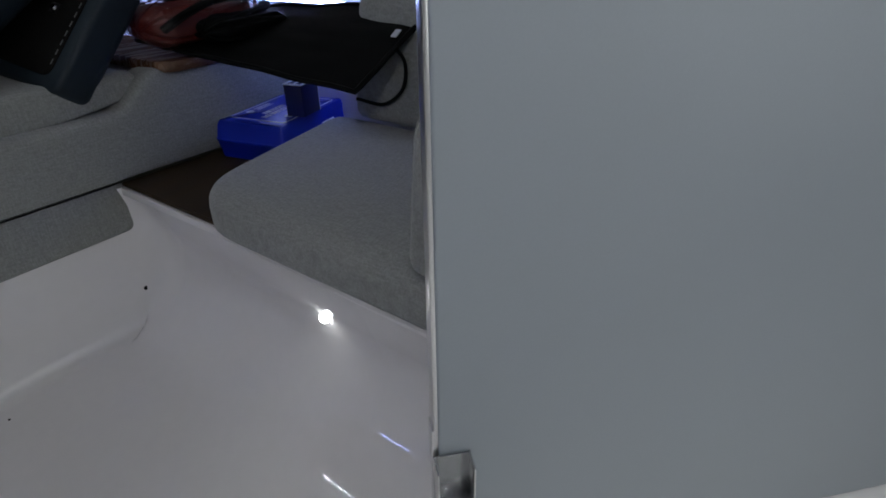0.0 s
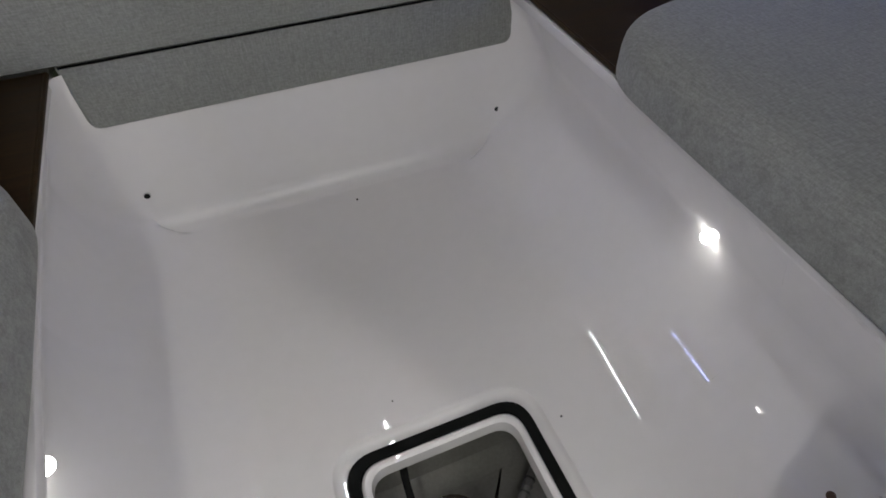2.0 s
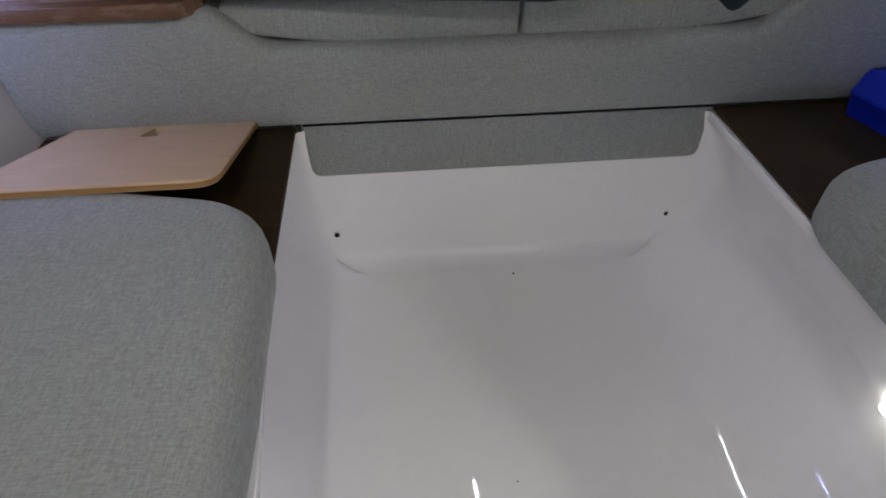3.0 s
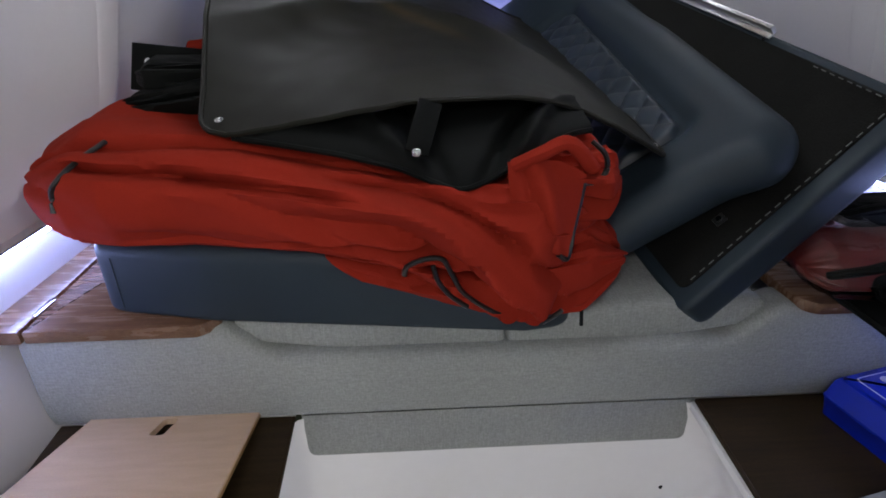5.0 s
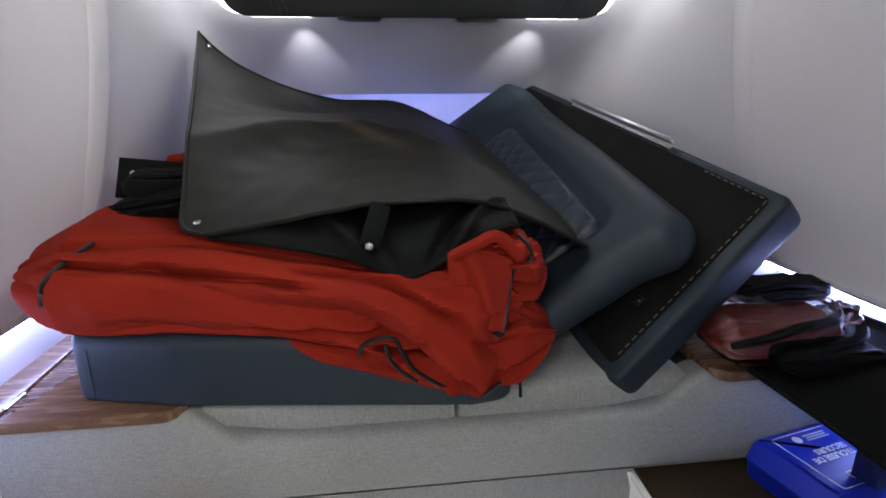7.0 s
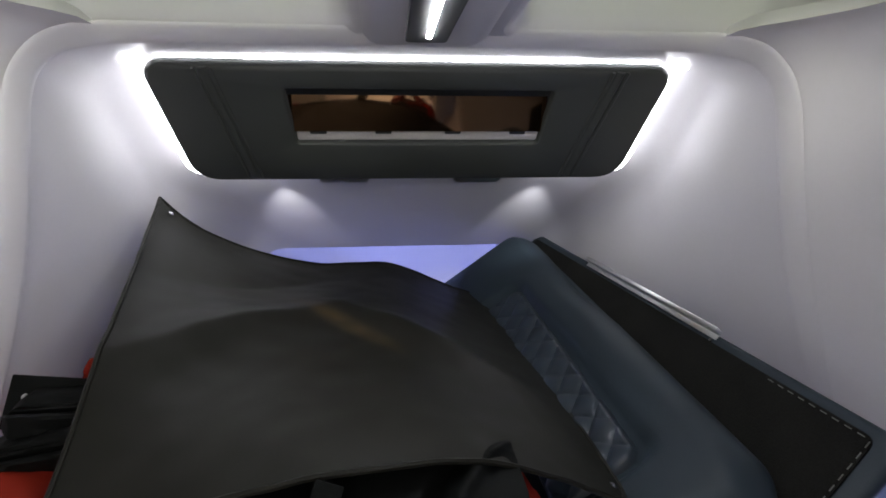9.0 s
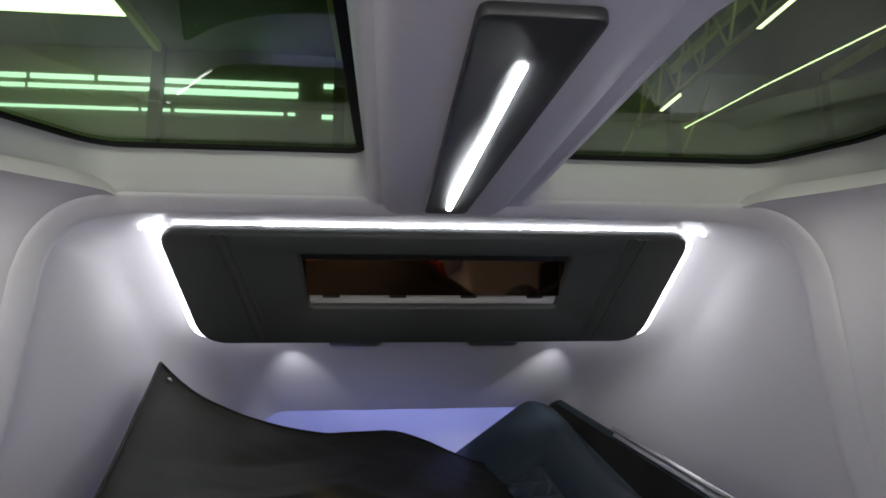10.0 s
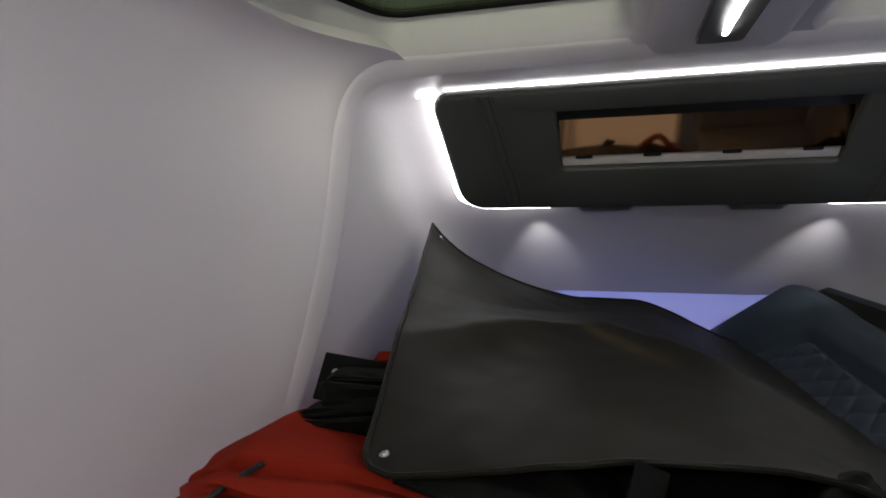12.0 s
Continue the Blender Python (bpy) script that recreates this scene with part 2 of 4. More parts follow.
def loft(rings, caps=True, closed=True):
    bm = bmesh.new()
    rows = [[bm.verts.new(p) for p in r] for r in rings]
    n = len(rings[0])
    for a, b in zip(rows, rows[1:]):
        for i in range(n if closed else n - 1):
            j = (i + 1) % n
            bm.faces.new((a[i], a[j], b[j], b[i]))
    if caps and closed:
        bm.faces.new(rows[0][::-1])
        bm.faces.new(rows[-1])
    return bm


def rounded(pts, r, n=6):
    """A polygon with its corners rounded; r is one radius, or one for each corner."""
    out = []
    m = len(pts)
    rs = r if isinstance(r, (list, tuple)) else [r] * m
    for i in range(m):
        p, a, b = Vector(pts[i]), Vector(pts[i - 1]), Vector(pts[(i + 1) % m])
        u, v = (a - p).normalized(), (b - p).normalized()
        half = u.angle(v) / 2
        d = min(rs[i] / math.tan(half), (a - p).length * 0.48, (b - p).length * 0.48)
        s, e = p + u * d, p + v * d
        for k in range(n + 1):
            t = k / n
            out.append(s * (1 - t) ** 2 + p * 2 * t * (1 - t) + e * t * t)
    return out


def inset(poly, d):
    out = []
    m = len(poly)
    area2 = sum(poly[i - 1].x * poly[i].y - poly[i].x * poly[i - 1].y for i in range(m))
    s = 1 if area2 > 0 else -1
    for i in range(m):
        a, p, b = poly[i - 1], poly[i], poly[(i + 1) % m]
        t = (b - a).normalized()
        out.append(p + Vector((-t.y, t.x)) * d * s)
    return out


def pad(poly, z0, z1, r0, r1, seg=5, puff=0.0):
    """A cushion: the outline poly from z0 to z1, rounded by r0 below and r1 above, its top raised by puff."""
    rings = []
    for k in range(seg + 1):
        a = math.pi / 2 * k / seg
        rings.append([(p.x, p.y, z0 + r0 * (1 - math.sin(a))) for p in inset(poly, r0 * (1 - math.cos(a)))][:])
    rings = rings[::-1]
    low = []
    for k in range(seg + 1):
        a = math.pi / 2 * k / seg
        low.append([(p.x, p.y, z0 + r0 * (1 - math.cos(a))) for p in inset(poly, r0 * (1 - math.sin(a)))])
    top = []
    for k in range(seg + 1):
        a = math.pi / 2 * k / seg
        top.append([(p.x, p.y, z1 - r1 * (1 - math.sin(a))) for p in inset(poly, r1 * (1 - math.cos(a)))])
    extra = []
    if puff:
        c = sum(poly, Vector((0, 0))) / len(poly)
        base = inset(poly, r1)
        for k in (0.12, 0.3, 0.6, 0.8, 0.95):
            extra.append([(p.x * (1 - k) + c.x * k, p.y * (1 - k) + c.y * k, z1 + puff * math.sin(min(1, k / 0.6) * math.pi / 2)) for p in base])
    return loft(low + top + extra)


def prism(poly, z0, z1, bevel=0.0, seg=2):
    return pad([Vector(p) for p in poly], z0, z1, bevel or 0.0005, bevel or 0.0005, seg)


def tube(pts, r, n=8, closed=False, flat=1.0):
    pts = [Vector(p) for p in pts]
    rings = []
    up = Vector((0.13, 0.21, 0.97)).normalized()
    m = len(pts)
    for i, p in enumerate(pts):
        a = pts[i - 1] if (i or closed) else p
        b = pts[(i + 1) % m] if (i < m - 1 or closed) else p
        t = (b - a).normalized()
        s = t.cross(up).normalized()
        w = s.cross(t)
        rings.append([p + (s * math.cos(2 * math.pi * k / n) + w * math.sin(2 * math.pi * k / n) * flat) * r for k in range(n)])
    if closed:
        rings.append(rings[0])
    return loft(rings, caps=not closed)


def smooth_path(pts, n=8):
    """A Catmull-Rom curve through pts."""
    P = [Vector(p) for p in pts]
    P = [P[0] * 2 - P[1]] + P + [P[-1] * 2 - P[-2]]
    out = []
    for i in range(1, len(P) - 2):
        a, b, c, d = P[i - 1:i + 3]
        for k in range(n):
            t = k / n
            out.append(0.5 * ((2 * b) + (c - a) * t + (2 * a - 5 * b + 4 * c - d) * t * t + (3 * b - a - 3 * c + d) * t ** 3))
    return out + [P[-2]]


def sheet(fn, nu, nv, thick=0.0):
    """A cloth: fn(u, v) over the unit square, with a thickness."""
    bm = bmesh.new()
    g = [[bm.verts.new(fn(i / nu, j / nv)) for j in range(nv + 1)] for i in range(nu + 1)]
    for i in range(nu):
        for j in range(nv):
            bm.faces.new((g[i][j], g[i + 1][j], g[i + 1][j + 1], g[i][j + 1]))
    if thick:
        bm.normal_update()
        bmesh.ops.solidify(bm, geom=bm.faces[:], thickness=thick)
    return bm


def basis(origin, a, b):
    """A pose with x along a, y along b (made square to a) and z their normal."""
    a = Vector(a).normalized()
    b = (Vector(b) - a * Vector(b).dot(a)).normalized()
    n = a.cross(b)
    m = Matrix((a, b, n)).transposed().to_4x4()
    m.translation = origin
    return m


def lerp(x, pairs):
    for (x0, y0), (x1, y1) in zip(pairs, pairs[1:]):
        if x <= x1:
            k = max(0, min(1, (x - x0) / (x1 - x0)))
            return y0 + (y1 - y0) * k
    return pairs[-1][1]


def sm(x, a, b):
    k = max(0.0, min(1.0, (x - a) / (b - a)))
    return k * k * (3 - 2 * k)


CX = 0.022  # the cabin's middle line

# ---- the cabin liner ----
W_LED = [(-1.6, 0.93), (1.0, 0.925), (1.4, 0.90), (1.8, 0.80), (2.38, 0.60), (2.85, 0.34)]
W_TOP = [(-1.6, 0.90), (1.05, 0.885), (1.24, 0.82), (1.31, 0.755), (1.37, 0.69), (1.6, 0.665), (1.85, 0.655), (2.38, 0.53), (2.85, 0.30)]
H_TOP = [(-1.6, 1.592), (1.50, 1.592), (1.575, 1.578), (1.60, 1.572), (1.84, 1.372), (2.38, 1.10)]


def side_profile(y):
    """Half a section of the liner at y, from the floor to the edge of the ceiling: (x, z)."""
    w, t = lerp(y, W_LED), lerp(y, W_TOP)
    h = lerp(y, H_TOP)
    low = w - 0.075
    pts = [(low - 0.03, -0.05), (low, 0.36), (w - 0.018, 0.58), (w, 0.67)]
    r = 0.09
    top = Vector((t, h))
    start = Vector((t + (w - t) * min(1, r / max(0.2, h - 0.67)), h - r))
    for k in range(1, 7):
        f = k / 7
        q = Vector((w, 0.67)).lerp(start, f)
        pts.append((w + (start.x - w) * (1 - (1 - f) ** 2.2), q.y))
    end = Vector((t - r, h))
    for k in range(7):
        f = k / 6
        q = start * (1 - f) ** 2 + top * 2 * f * (1 - f) + end * f * f
        pts.append((q.x, q.y))
    return pts


YS = [-1.6, -0.8, -0.2, 0.2, 0.5, 0.8, 1.0, 1.1, 1.17, 1.22, 1.26, 1.29, 1.32, 1.35, 1.38, 1.42, 1.48, 1.54, 1.575, 1.60, 1.65, 1.72, 1.78, 1.84, 1.95, 2.1, 2.25, 2.38]
for sgn, side in ((-1, "west"), (1, "east")):
    bm = loft([[(CX + sgn * x, y, z) for x, z in side_profile(y)] + [(CX + sgn * (x + 0.03), y, z + 0.03) for x, z in side_profile(y)[::-1]] for y in YS])
    tagged(part("wall_" + side, bm, WALL), "glossy pale moulded cabin side", "wall", kind="structure")
# sloping forward ceiling down to the bow recess
rows = []
for y in [1.479, 1.50, 1.54, 1.575, 1.60, 1.65, 1.72, 1.78, 1.84, 1.95, 2.1, 2.25, 2.38]:
    x0, z0 = side_profile(y)[-1]
    rows.append([(CX - x0 - 0.004 + (2 * x0 + 0.008) * k / 12, y, z0) for k in range(13)])
last = rows[-1]
rows.append([(x, 2.395, z + 0.012) for x, y, z in last])
rows.append([(x, 2.42, z + 0.10) for x, y, z in last])
bm = loft(rows, closed=False)
tagged(part("ceiling_forward", bm, WALL), "pale sloping moulded ceiling over the berth", "ceiling", kind="structure")
# bow recess, lit from below
bow = []
for z, y, w in ((0.3, 2.62, 0.40), (0.67, 2.70, 0.46), (0.95, 2.72, 0.48), (1.14, 2.74, 0.49), (1.24, 2.70, 0.49)):
    bow.append([(CX + w * 1.28 * s, lerp(abs(s), [(0, y), (0.55, y), (0.8, y - 0.1), (1, 2.36)]), z) for s in [k / 10 - 1 for k in range(21)]])
bow.append([(CX + 0.62 * s, 2.36, 1.26) for s in [k / 10 - 1 for k in range(21)]])
tagged(part("wall_bow", loft(bow, closed=False), WALL), "pale bow end wall lit blue from below", "wall", kind="structure")
b = box(0.80, 0.03, 0.012, (CX, 2.655, 0.86), 0.004)
tagged(part("trim_bow", b, GEL), "thin white ledge across the bow wall", "trim", kind="structure")

# arch moulding where the berth alcove begins
arch = [(x + 0.002, 1.380, z) for x, z in side_profile(1.380)[4:9]]
arch += [(0.7125, 1.381, 1.400), (0.708, 1.384, 1.455), (0.694, 1.392, 1.510), (0.662, 1.410, 1.555), (0.606, 1.436, 1.579), (0.540, 1.456, 1.588), (0.36, 1.462, 1.590), (0.16, 1.462, 1.590), (0.0, 1.462, 1.590)]
path = [(CX - x, y, z) for x, y, z in arch] + [(CX + x, y, z) for x, y, z in arch[-2::-1]]
path = smooth_path(path, 5)
rings = []
for i, p in enumerate(path):
    t = (path[min(i + 1, len(path) - 1)] - path[max(i - 1, 0)]).normalized()
    across = t.cross((Vector((CX, p.y - 0.35, 1.05)) - p).normalized()).normalized()
    out = across.cross(t)
    rings.append([p + across * 0.026 * math.cos(math.pi * k / 7) + out * 0.0055 * math.sin(math.pi * k / 7) for k in range(14)])
tagged(part("trim_arch", loft(rings), WALL), "rounded white arch moulding round the berth alcove", "trim", kind="structure")

# ceiling with its two roof windows
WIN_E = [(0.205, 0.735), (0.205, 1.43), (0.680, 1.43), (0.775, 1.29), (0.825, 1.05), (0.825, 0.735)]
WIN_W = [(-0.132, 0.70), (-0.132, 1.43), (-0.618, 1.43), (-0.712, 1.29), (-0.765, 1.05), (-0.765, 0.70)]
RAD = [0.10, 0.035, 0.10, 0.12, 0.2, 0.12]


def ceiling_cells():
    """The flat ceiling, cut round the windows: strips from the window outlines to a frame round each."""
    bm = bmesh.new()

    def quad(*p):
        bm.faces.new([bm.verts.new(q) for q in p])
    z = 1.592
    for poly, x_in, x_out in ((WIN_E, CX, CX + 0.796), (WIN_W, CX, CX - 0.796)):
        o = inset(rounded(poly, RAD, 5), -0.040)
        c = sum(o, Vector((0, 0))) / len(o)
        x0, x1 = min(x_in, x_out), max(x_in, x_out)
        outer = []
        for p in o:
            d = p - c
            k = min(((x1 if d.x > 0 else x0) - c.x) / d.x if abs(d.x) > 1e-6 else 99, ((1.480 if d.y > 0 else 0.62) - c.y) / d.y if abs(d.y) > 1e-6 else 99)
            outer.append(c + d * max(1.0, k))
        n = len(o)
        for i in range(n):
            j = (i + 1) % n
            quad((*o[i], z), (*o[j], z), (*outer[j], z), (*outer[i], z))
    return bm


bm = ceiling_cells()
for x0, x1, y0, y1 in ((CX - 0.86, CX + 0.86, -1.6, 0.625),):
    bm.faces.new([bm.verts.new(p) for p in ((x0, y0, 1.592), (x1, y0, 1.592), (x1, y1, 1.592), (x0, y1, 1.592))])
tagged(part("ceiling", bm, WALL, smooth=False), "glossy pale moulded ceiling", "ceiling", kind="structure")


def roof_window(poly, name):
    w = thing(name, "tinted green roof window in a white moulded coaming", "window", kind="structure")
    o = rounded(poly, RAD, 6)
    rings = [[(p.x, p.y, z) for p in inset(o, -d)] for z, d in ((1.592, 0.042), (1.5935, 0.036), (1.597, 0.029), (1.603, 0.021), (1.612, 0.014), (1.626, 0.008), (1.645, 0.005), (1.69, 0.0))]
    part("coaming", loft(rings, caps=False), WALL, w)
    g = [[(p.x, p.y, 1.686) for p in inset(o, -0.004)], [(p.x, p.y, 1.686) for p in inset(o, 0.015)], [(p.x, p.y, 1.692) for p in inset(o, 0.015)]]
    part("gasket", loft(g, caps=False), RUBBER, w, "black rubber seal")
    big = inset(o, -0.02)
    pane = part("pane", loft([[(p.x, p.y, 1.692) for p in big], [(p.x, p.y, 1.698) for p in big]]), TINT, w, "green tinted glass", smooth=False)
    pane.visible_shadow = False


roof_window(WIN_E, "window_1")
roof_window(WIN_W, "window_2")

# centre beam under the ceiling, which carries the lamp
prof = [(-0.104, 1.602), (-0.096, 1.590), (-0.085, 1.582), (-0.070, 1.578), (0.112, 1.578), (0.128, 1.582), (0.142, 1.590), (0.150, 1.602)]
tagged(part("trim_beam", loft([[(x, y, z) for x, z in prof] for y in (0.60, 0.9, 1.2, 1.474)]), WALL), "white moulded ceiling beam between the roof windows", "trim", kind="structure")

# outer roof and aft bulkhead close the cabin
bm = join(box(0.40, 0.04, 1.75, (CX - 0.76, -1.62, 0.8)), box(0.40, 0.04, 1.75, (CX + 0.76, -1.62, 0.8)), box(1.12, 0.04, 0.38, (CX, -1.62, 0.115)), box(1.12, 0.04, 0.10, (CX, -1.62, 1.625)))
tagged(part("wall_aft", bm, WALL), "unseen pale aft bulkhead with an opening added for the fill light", "wall", kind="structure")

# ---- floor well ----
FL_TOP = [(-0.412, 0.998), (0.395, 0.998), (0.372, 0.66), (0.345, 0.30), (0.335, 0.06), (0.92, 0.05), (0.92, -1.6), (-0.345, -1.6), (-0.345, 0.07), (-0.368, 0.30), (-0.405, 0.66)]


def hollow(z, widest, r):
    """How far the pan's side stands out at height z: a wide round foot below, a lean back to the rim above."""
    if z >= r:
        return widest * (1 - (z - r) / (0.352 - r))
    return widest - (r - math.sqrt(max(0.0, r * r - (r - z) ** 2)))


def well():
    """The white floor pan: sides with a wide rounded foot, and a flat floor cut open for the hatch."""
    o = rounded(FL_TOP, [0.05, 0.05, 0.02, 0.02, 0.03, 0.02, 0.02, 0.02, 0.02, 0.02, 0.02], 5)
    out = inset(o, -1.0)
    heights = [0.352, 0.346, 0.32, 0.28, 0.24] + [0.2 * (1 - math.cos(math.pi / 2 * k / 14)) for k in range(14, -1, -1)]
    rings = []
    for z in heights:
        ring = []
        for p, q in zip(o, out):
            n = q - p
            side = hollow(z, 0.058, 0.2)
            fwd = hollow(z, 0.014, 0.032) if n.y > 0 else side
            ring.append((p.x + n.x * side, p.y + n.y * fwd, z))
        rings.append(ring)
    return loft(rings, caps=False), rings[-1]


HATCH = [(-0.178, 0.439), (0.146, 0.439), (0.146, 0.06), (-0.178, 0.06)]
bm, rim = well()
hole = inset(rounded(HATCH, 0.058, 7), -0.002)
ring_out = [v for v in bm.verts if abs(v.co.z) < 1e-6]
# floor between the pan's foot and the hatch
es = []
for i in range(len(ring_out)):
    e = bm.edges.get((ring_out[i], ring_out[(i + 1) % len(ring_out)]))
    if e:
        es.append(e)
hv = [bm.verts.new((p.x, p.y, 0.0)) for p in hole]
for i in range(len(hv)):
    es.append(bm.edges.new((hv[i], hv[(i + 1) % len(hv)])))
bmesh.ops.triangle_fill(bm, use_beauty=True, use_dissolve=False, edges=es)
tagged(part("floor", bm, GEL), "glossy white moulded floor pan with a rounded foot", "floor", kind="structure")



def hatch_ring(d, z):
    """The hatch outline shrunk by d, its corners kept round."""
    (x0, y1), (x1, _), (_, y0) = HATCH[:3]
    return [(p.x, p.y, z) for p in rounded([(x0 + d, y1 - d), (x1 - d, y1 - d), (x1 - d, y0 + d), (x0 + d, y0 + d)], max(0.032, 0.058 - 0.55 * d), 7)]


hatch = thing("floor_hatch", "open floor hatch with a black gasket over the bilge", "hatch")
rings = [hatch_ring(d, z) for z, d in ((0.0, -0.002), (-0.001, 0.001), (-0.007, 0.004), (-0.011, 0.008), (-0.012, 0.014), (-0.012, 0.040))]
part("gutter", loft(rings, caps=False), GEL, hatch)
rings = [hatch_ring(d, z) for z, d in ((-0.012, 0.018), (-0.006, 0.0195), (-0.005, 0.024), (-0.006, 0.0345), (-0.012, 0.036))]
part("gasket", loft(rings, caps=False), RUBBER, hatch, "black foam gasket")
rings = [hatch_ring(d, z) for z, d in ((-0.012, 0.036), (-0.004, 0.0375), (0.0, 0.041), (0.0, 0.045), (-0.004, 0.049), (-0.03, 0.050), (-0.034, 0.044))]
part("rim", loft(rings, caps=False), GEL, hatch)
bil = [Vector(p) for p in ((-0.24, 0.50), (0.22, 0.50), (0.22, -0.05), (-0.24, -0.05))]
rings = [[(p.x, p.y, z) for p in inset(rounded(bil, 0.06, 5), d)] for z, d in ((-0.03, 0.0), (-0.20, 0.02), (-0.25, 0.05), (-0.26, 0.09))]
bm = loft(rings, caps=False)
bm.faces.new([v for v in bm.verts if v.co.z < -0.259])
part("bilge_tub", bm, BILGE, hatch, "grey painted bilge")

pump = thing("bilge_pump", "smoked round strainer bowl with black cap in the bilge", "pump")
part("bowl", join(cyl(0.036, 0.05, (-0.035, 0.295, -0.085), 24, 0.042, bevel=0.006), cyl(0.043, 0.012, (-0.035, 0.295, -0.055), 24, bevel=0.004)), PUMP, pump)
part("base", box(0.10, 0.08, 0.13, (-0.035, 0.295, -0.18), 0.01), PLASTIC, pump)
part("nut", cyl(0.012, 0.016, (-0.03, 0.30, -0.044), 6), SCREW, pump, "brass nut")
valve = thing("seacock", "black round valve with a red collar in the bilge", "valve")
part("cap", cyl(0.026, 0.04, (-0.098, 0.285, -0.085), 20, 0.022, bevel=0.006), PLASTIC, valve)
part("collar", cyl(0.014, 0.03, (-0.066, 0.288, -0.075), 12), mat("red_collar", (0.45, 0.03, 0.015), 0.4), valve, "red collar")
part("stem", cyl(0.016, 0.16, (-0.095, 0.285, -0.18), 12), HOSE, valve)
hose = thing("bilge_hose", "ribbed grey hose in the bilge", "hose")
hp = smooth_path([(0.015, 0.250, -0.10), (0.06, 0.285, -0.09), (0.10, 0.320, -0.085), (0.15, 0.36, -0.09), (0.20, 0.40, -0.12)], 10)
part("pipe", tube(hp, 0.007, 10), HOSE, hose)
for k in range(6, 22, 2):
    part("rib", tube([hp[k], hp[k] + (hp[k + 1] - hp[k]).normalized() * 0.003], 0.0085, 10), HOSE if k % 4 else PLASTIC, hose)
wire = thing("black_cable", "black cable hanging into the bilge", "cable")
part("cord", tube(smooth_path([(-0.075, 0.40, -0.04), (-0.078, 0.37, -0.06), (-0.076, 0.33, -0.09), (-0.07, 0.29, -0.1), (-0.07, 0.27, -0.22)], 6), 0.006), RUBBER, wire)

# screws and pinholes in the pan
for x, y, z in ((-0.360, 1.0095, 0.09), (0.367, 1.0095, 0.094)):
    s = thing("bolt_hole", "small dark bolt hole in the white floor pan", "bolt hole", "bolt holes in the pan")
    turn = Matrix.Rotation(radians(90), 4, "X")
    part("ring", cyl(0.0075, 0.006, (x, y + 0.001, z), 16, turn=turn), ALU, s)
    part("recess", cyl(0.0055, 0.007, (x, y, z), 16, turn=turn), RUBBER, s)
s = thing("screw", "brown screw head in the white floor pan", "screw")
part("head", cyl(0.007, 0.004, (0.369, 0.115, 0.098), 16, bevel=0.001, turn=Matrix.Rotation(radians(-58), 4, "Y")), SCREW, s)
for x, y, r in ((0.019, 0.945, 0.0025), (0.165, 0.36, 0.0016), (-0.06, 0.48, 0.0012)):
    s = tagged(part("speck", cyl(r, 0.0012, (x, y, 0.0006), 8), RUBBER), "tiny dark speck on the white floor", "speck")

# ---- seat bases, shelves ----
for sgn, side in ((-1, "west"), (1, "east")):
    xe = 0.40 if sgn < 0 else 0.384
    pts = [(sgn * (xe + 0.004), 1.03), (sgn * (xe - 0.002), 0.66), (sgn * 0.362, 0.30), (sgn * 0.35, 0.07), (sgn * 0.35, -1.55), (sgn * 0.87, -1.55), (sgn * 0.87, 1.03)]
    if sgn > 0:
        pts = [(x, max(y, 0.065)) for i, (x, y) in enumerate(pts) if i != 4]
    if sgn > 0:
        pts = [(x - 0.012 if x < 0.5 else x, y) for x, y in pts]
    tagged(part("trim_seat_base_" + side, prism(pts, 0.335, 0.352, 0.002), GEL), "white moulded seat ledge over the floor well", "seat base", kind="structure")
    shelf = [(sgn * (xe + 0.002), 0.992), (sgn * (xe - 0.008), 0.60), (sgn * 0.845, 0.60), (sgn * 0.845, 0.992)]
    sh = thing("side_shelf", "dark walnut shelf beside the floor well", "shelf", "dark shelves beside the well")
    part("board", prism(rounded(shelf, 0.004, 2), 0.352, 0.362, 0.002), WENGE, sh)
    part("nosing", tube([(sgn * (xe + 0.001), 0.99, 0.3585), (sgn * (xe - 0.009), 0.61, 0.3585)], 0.0045, 8), WENGE, sh)


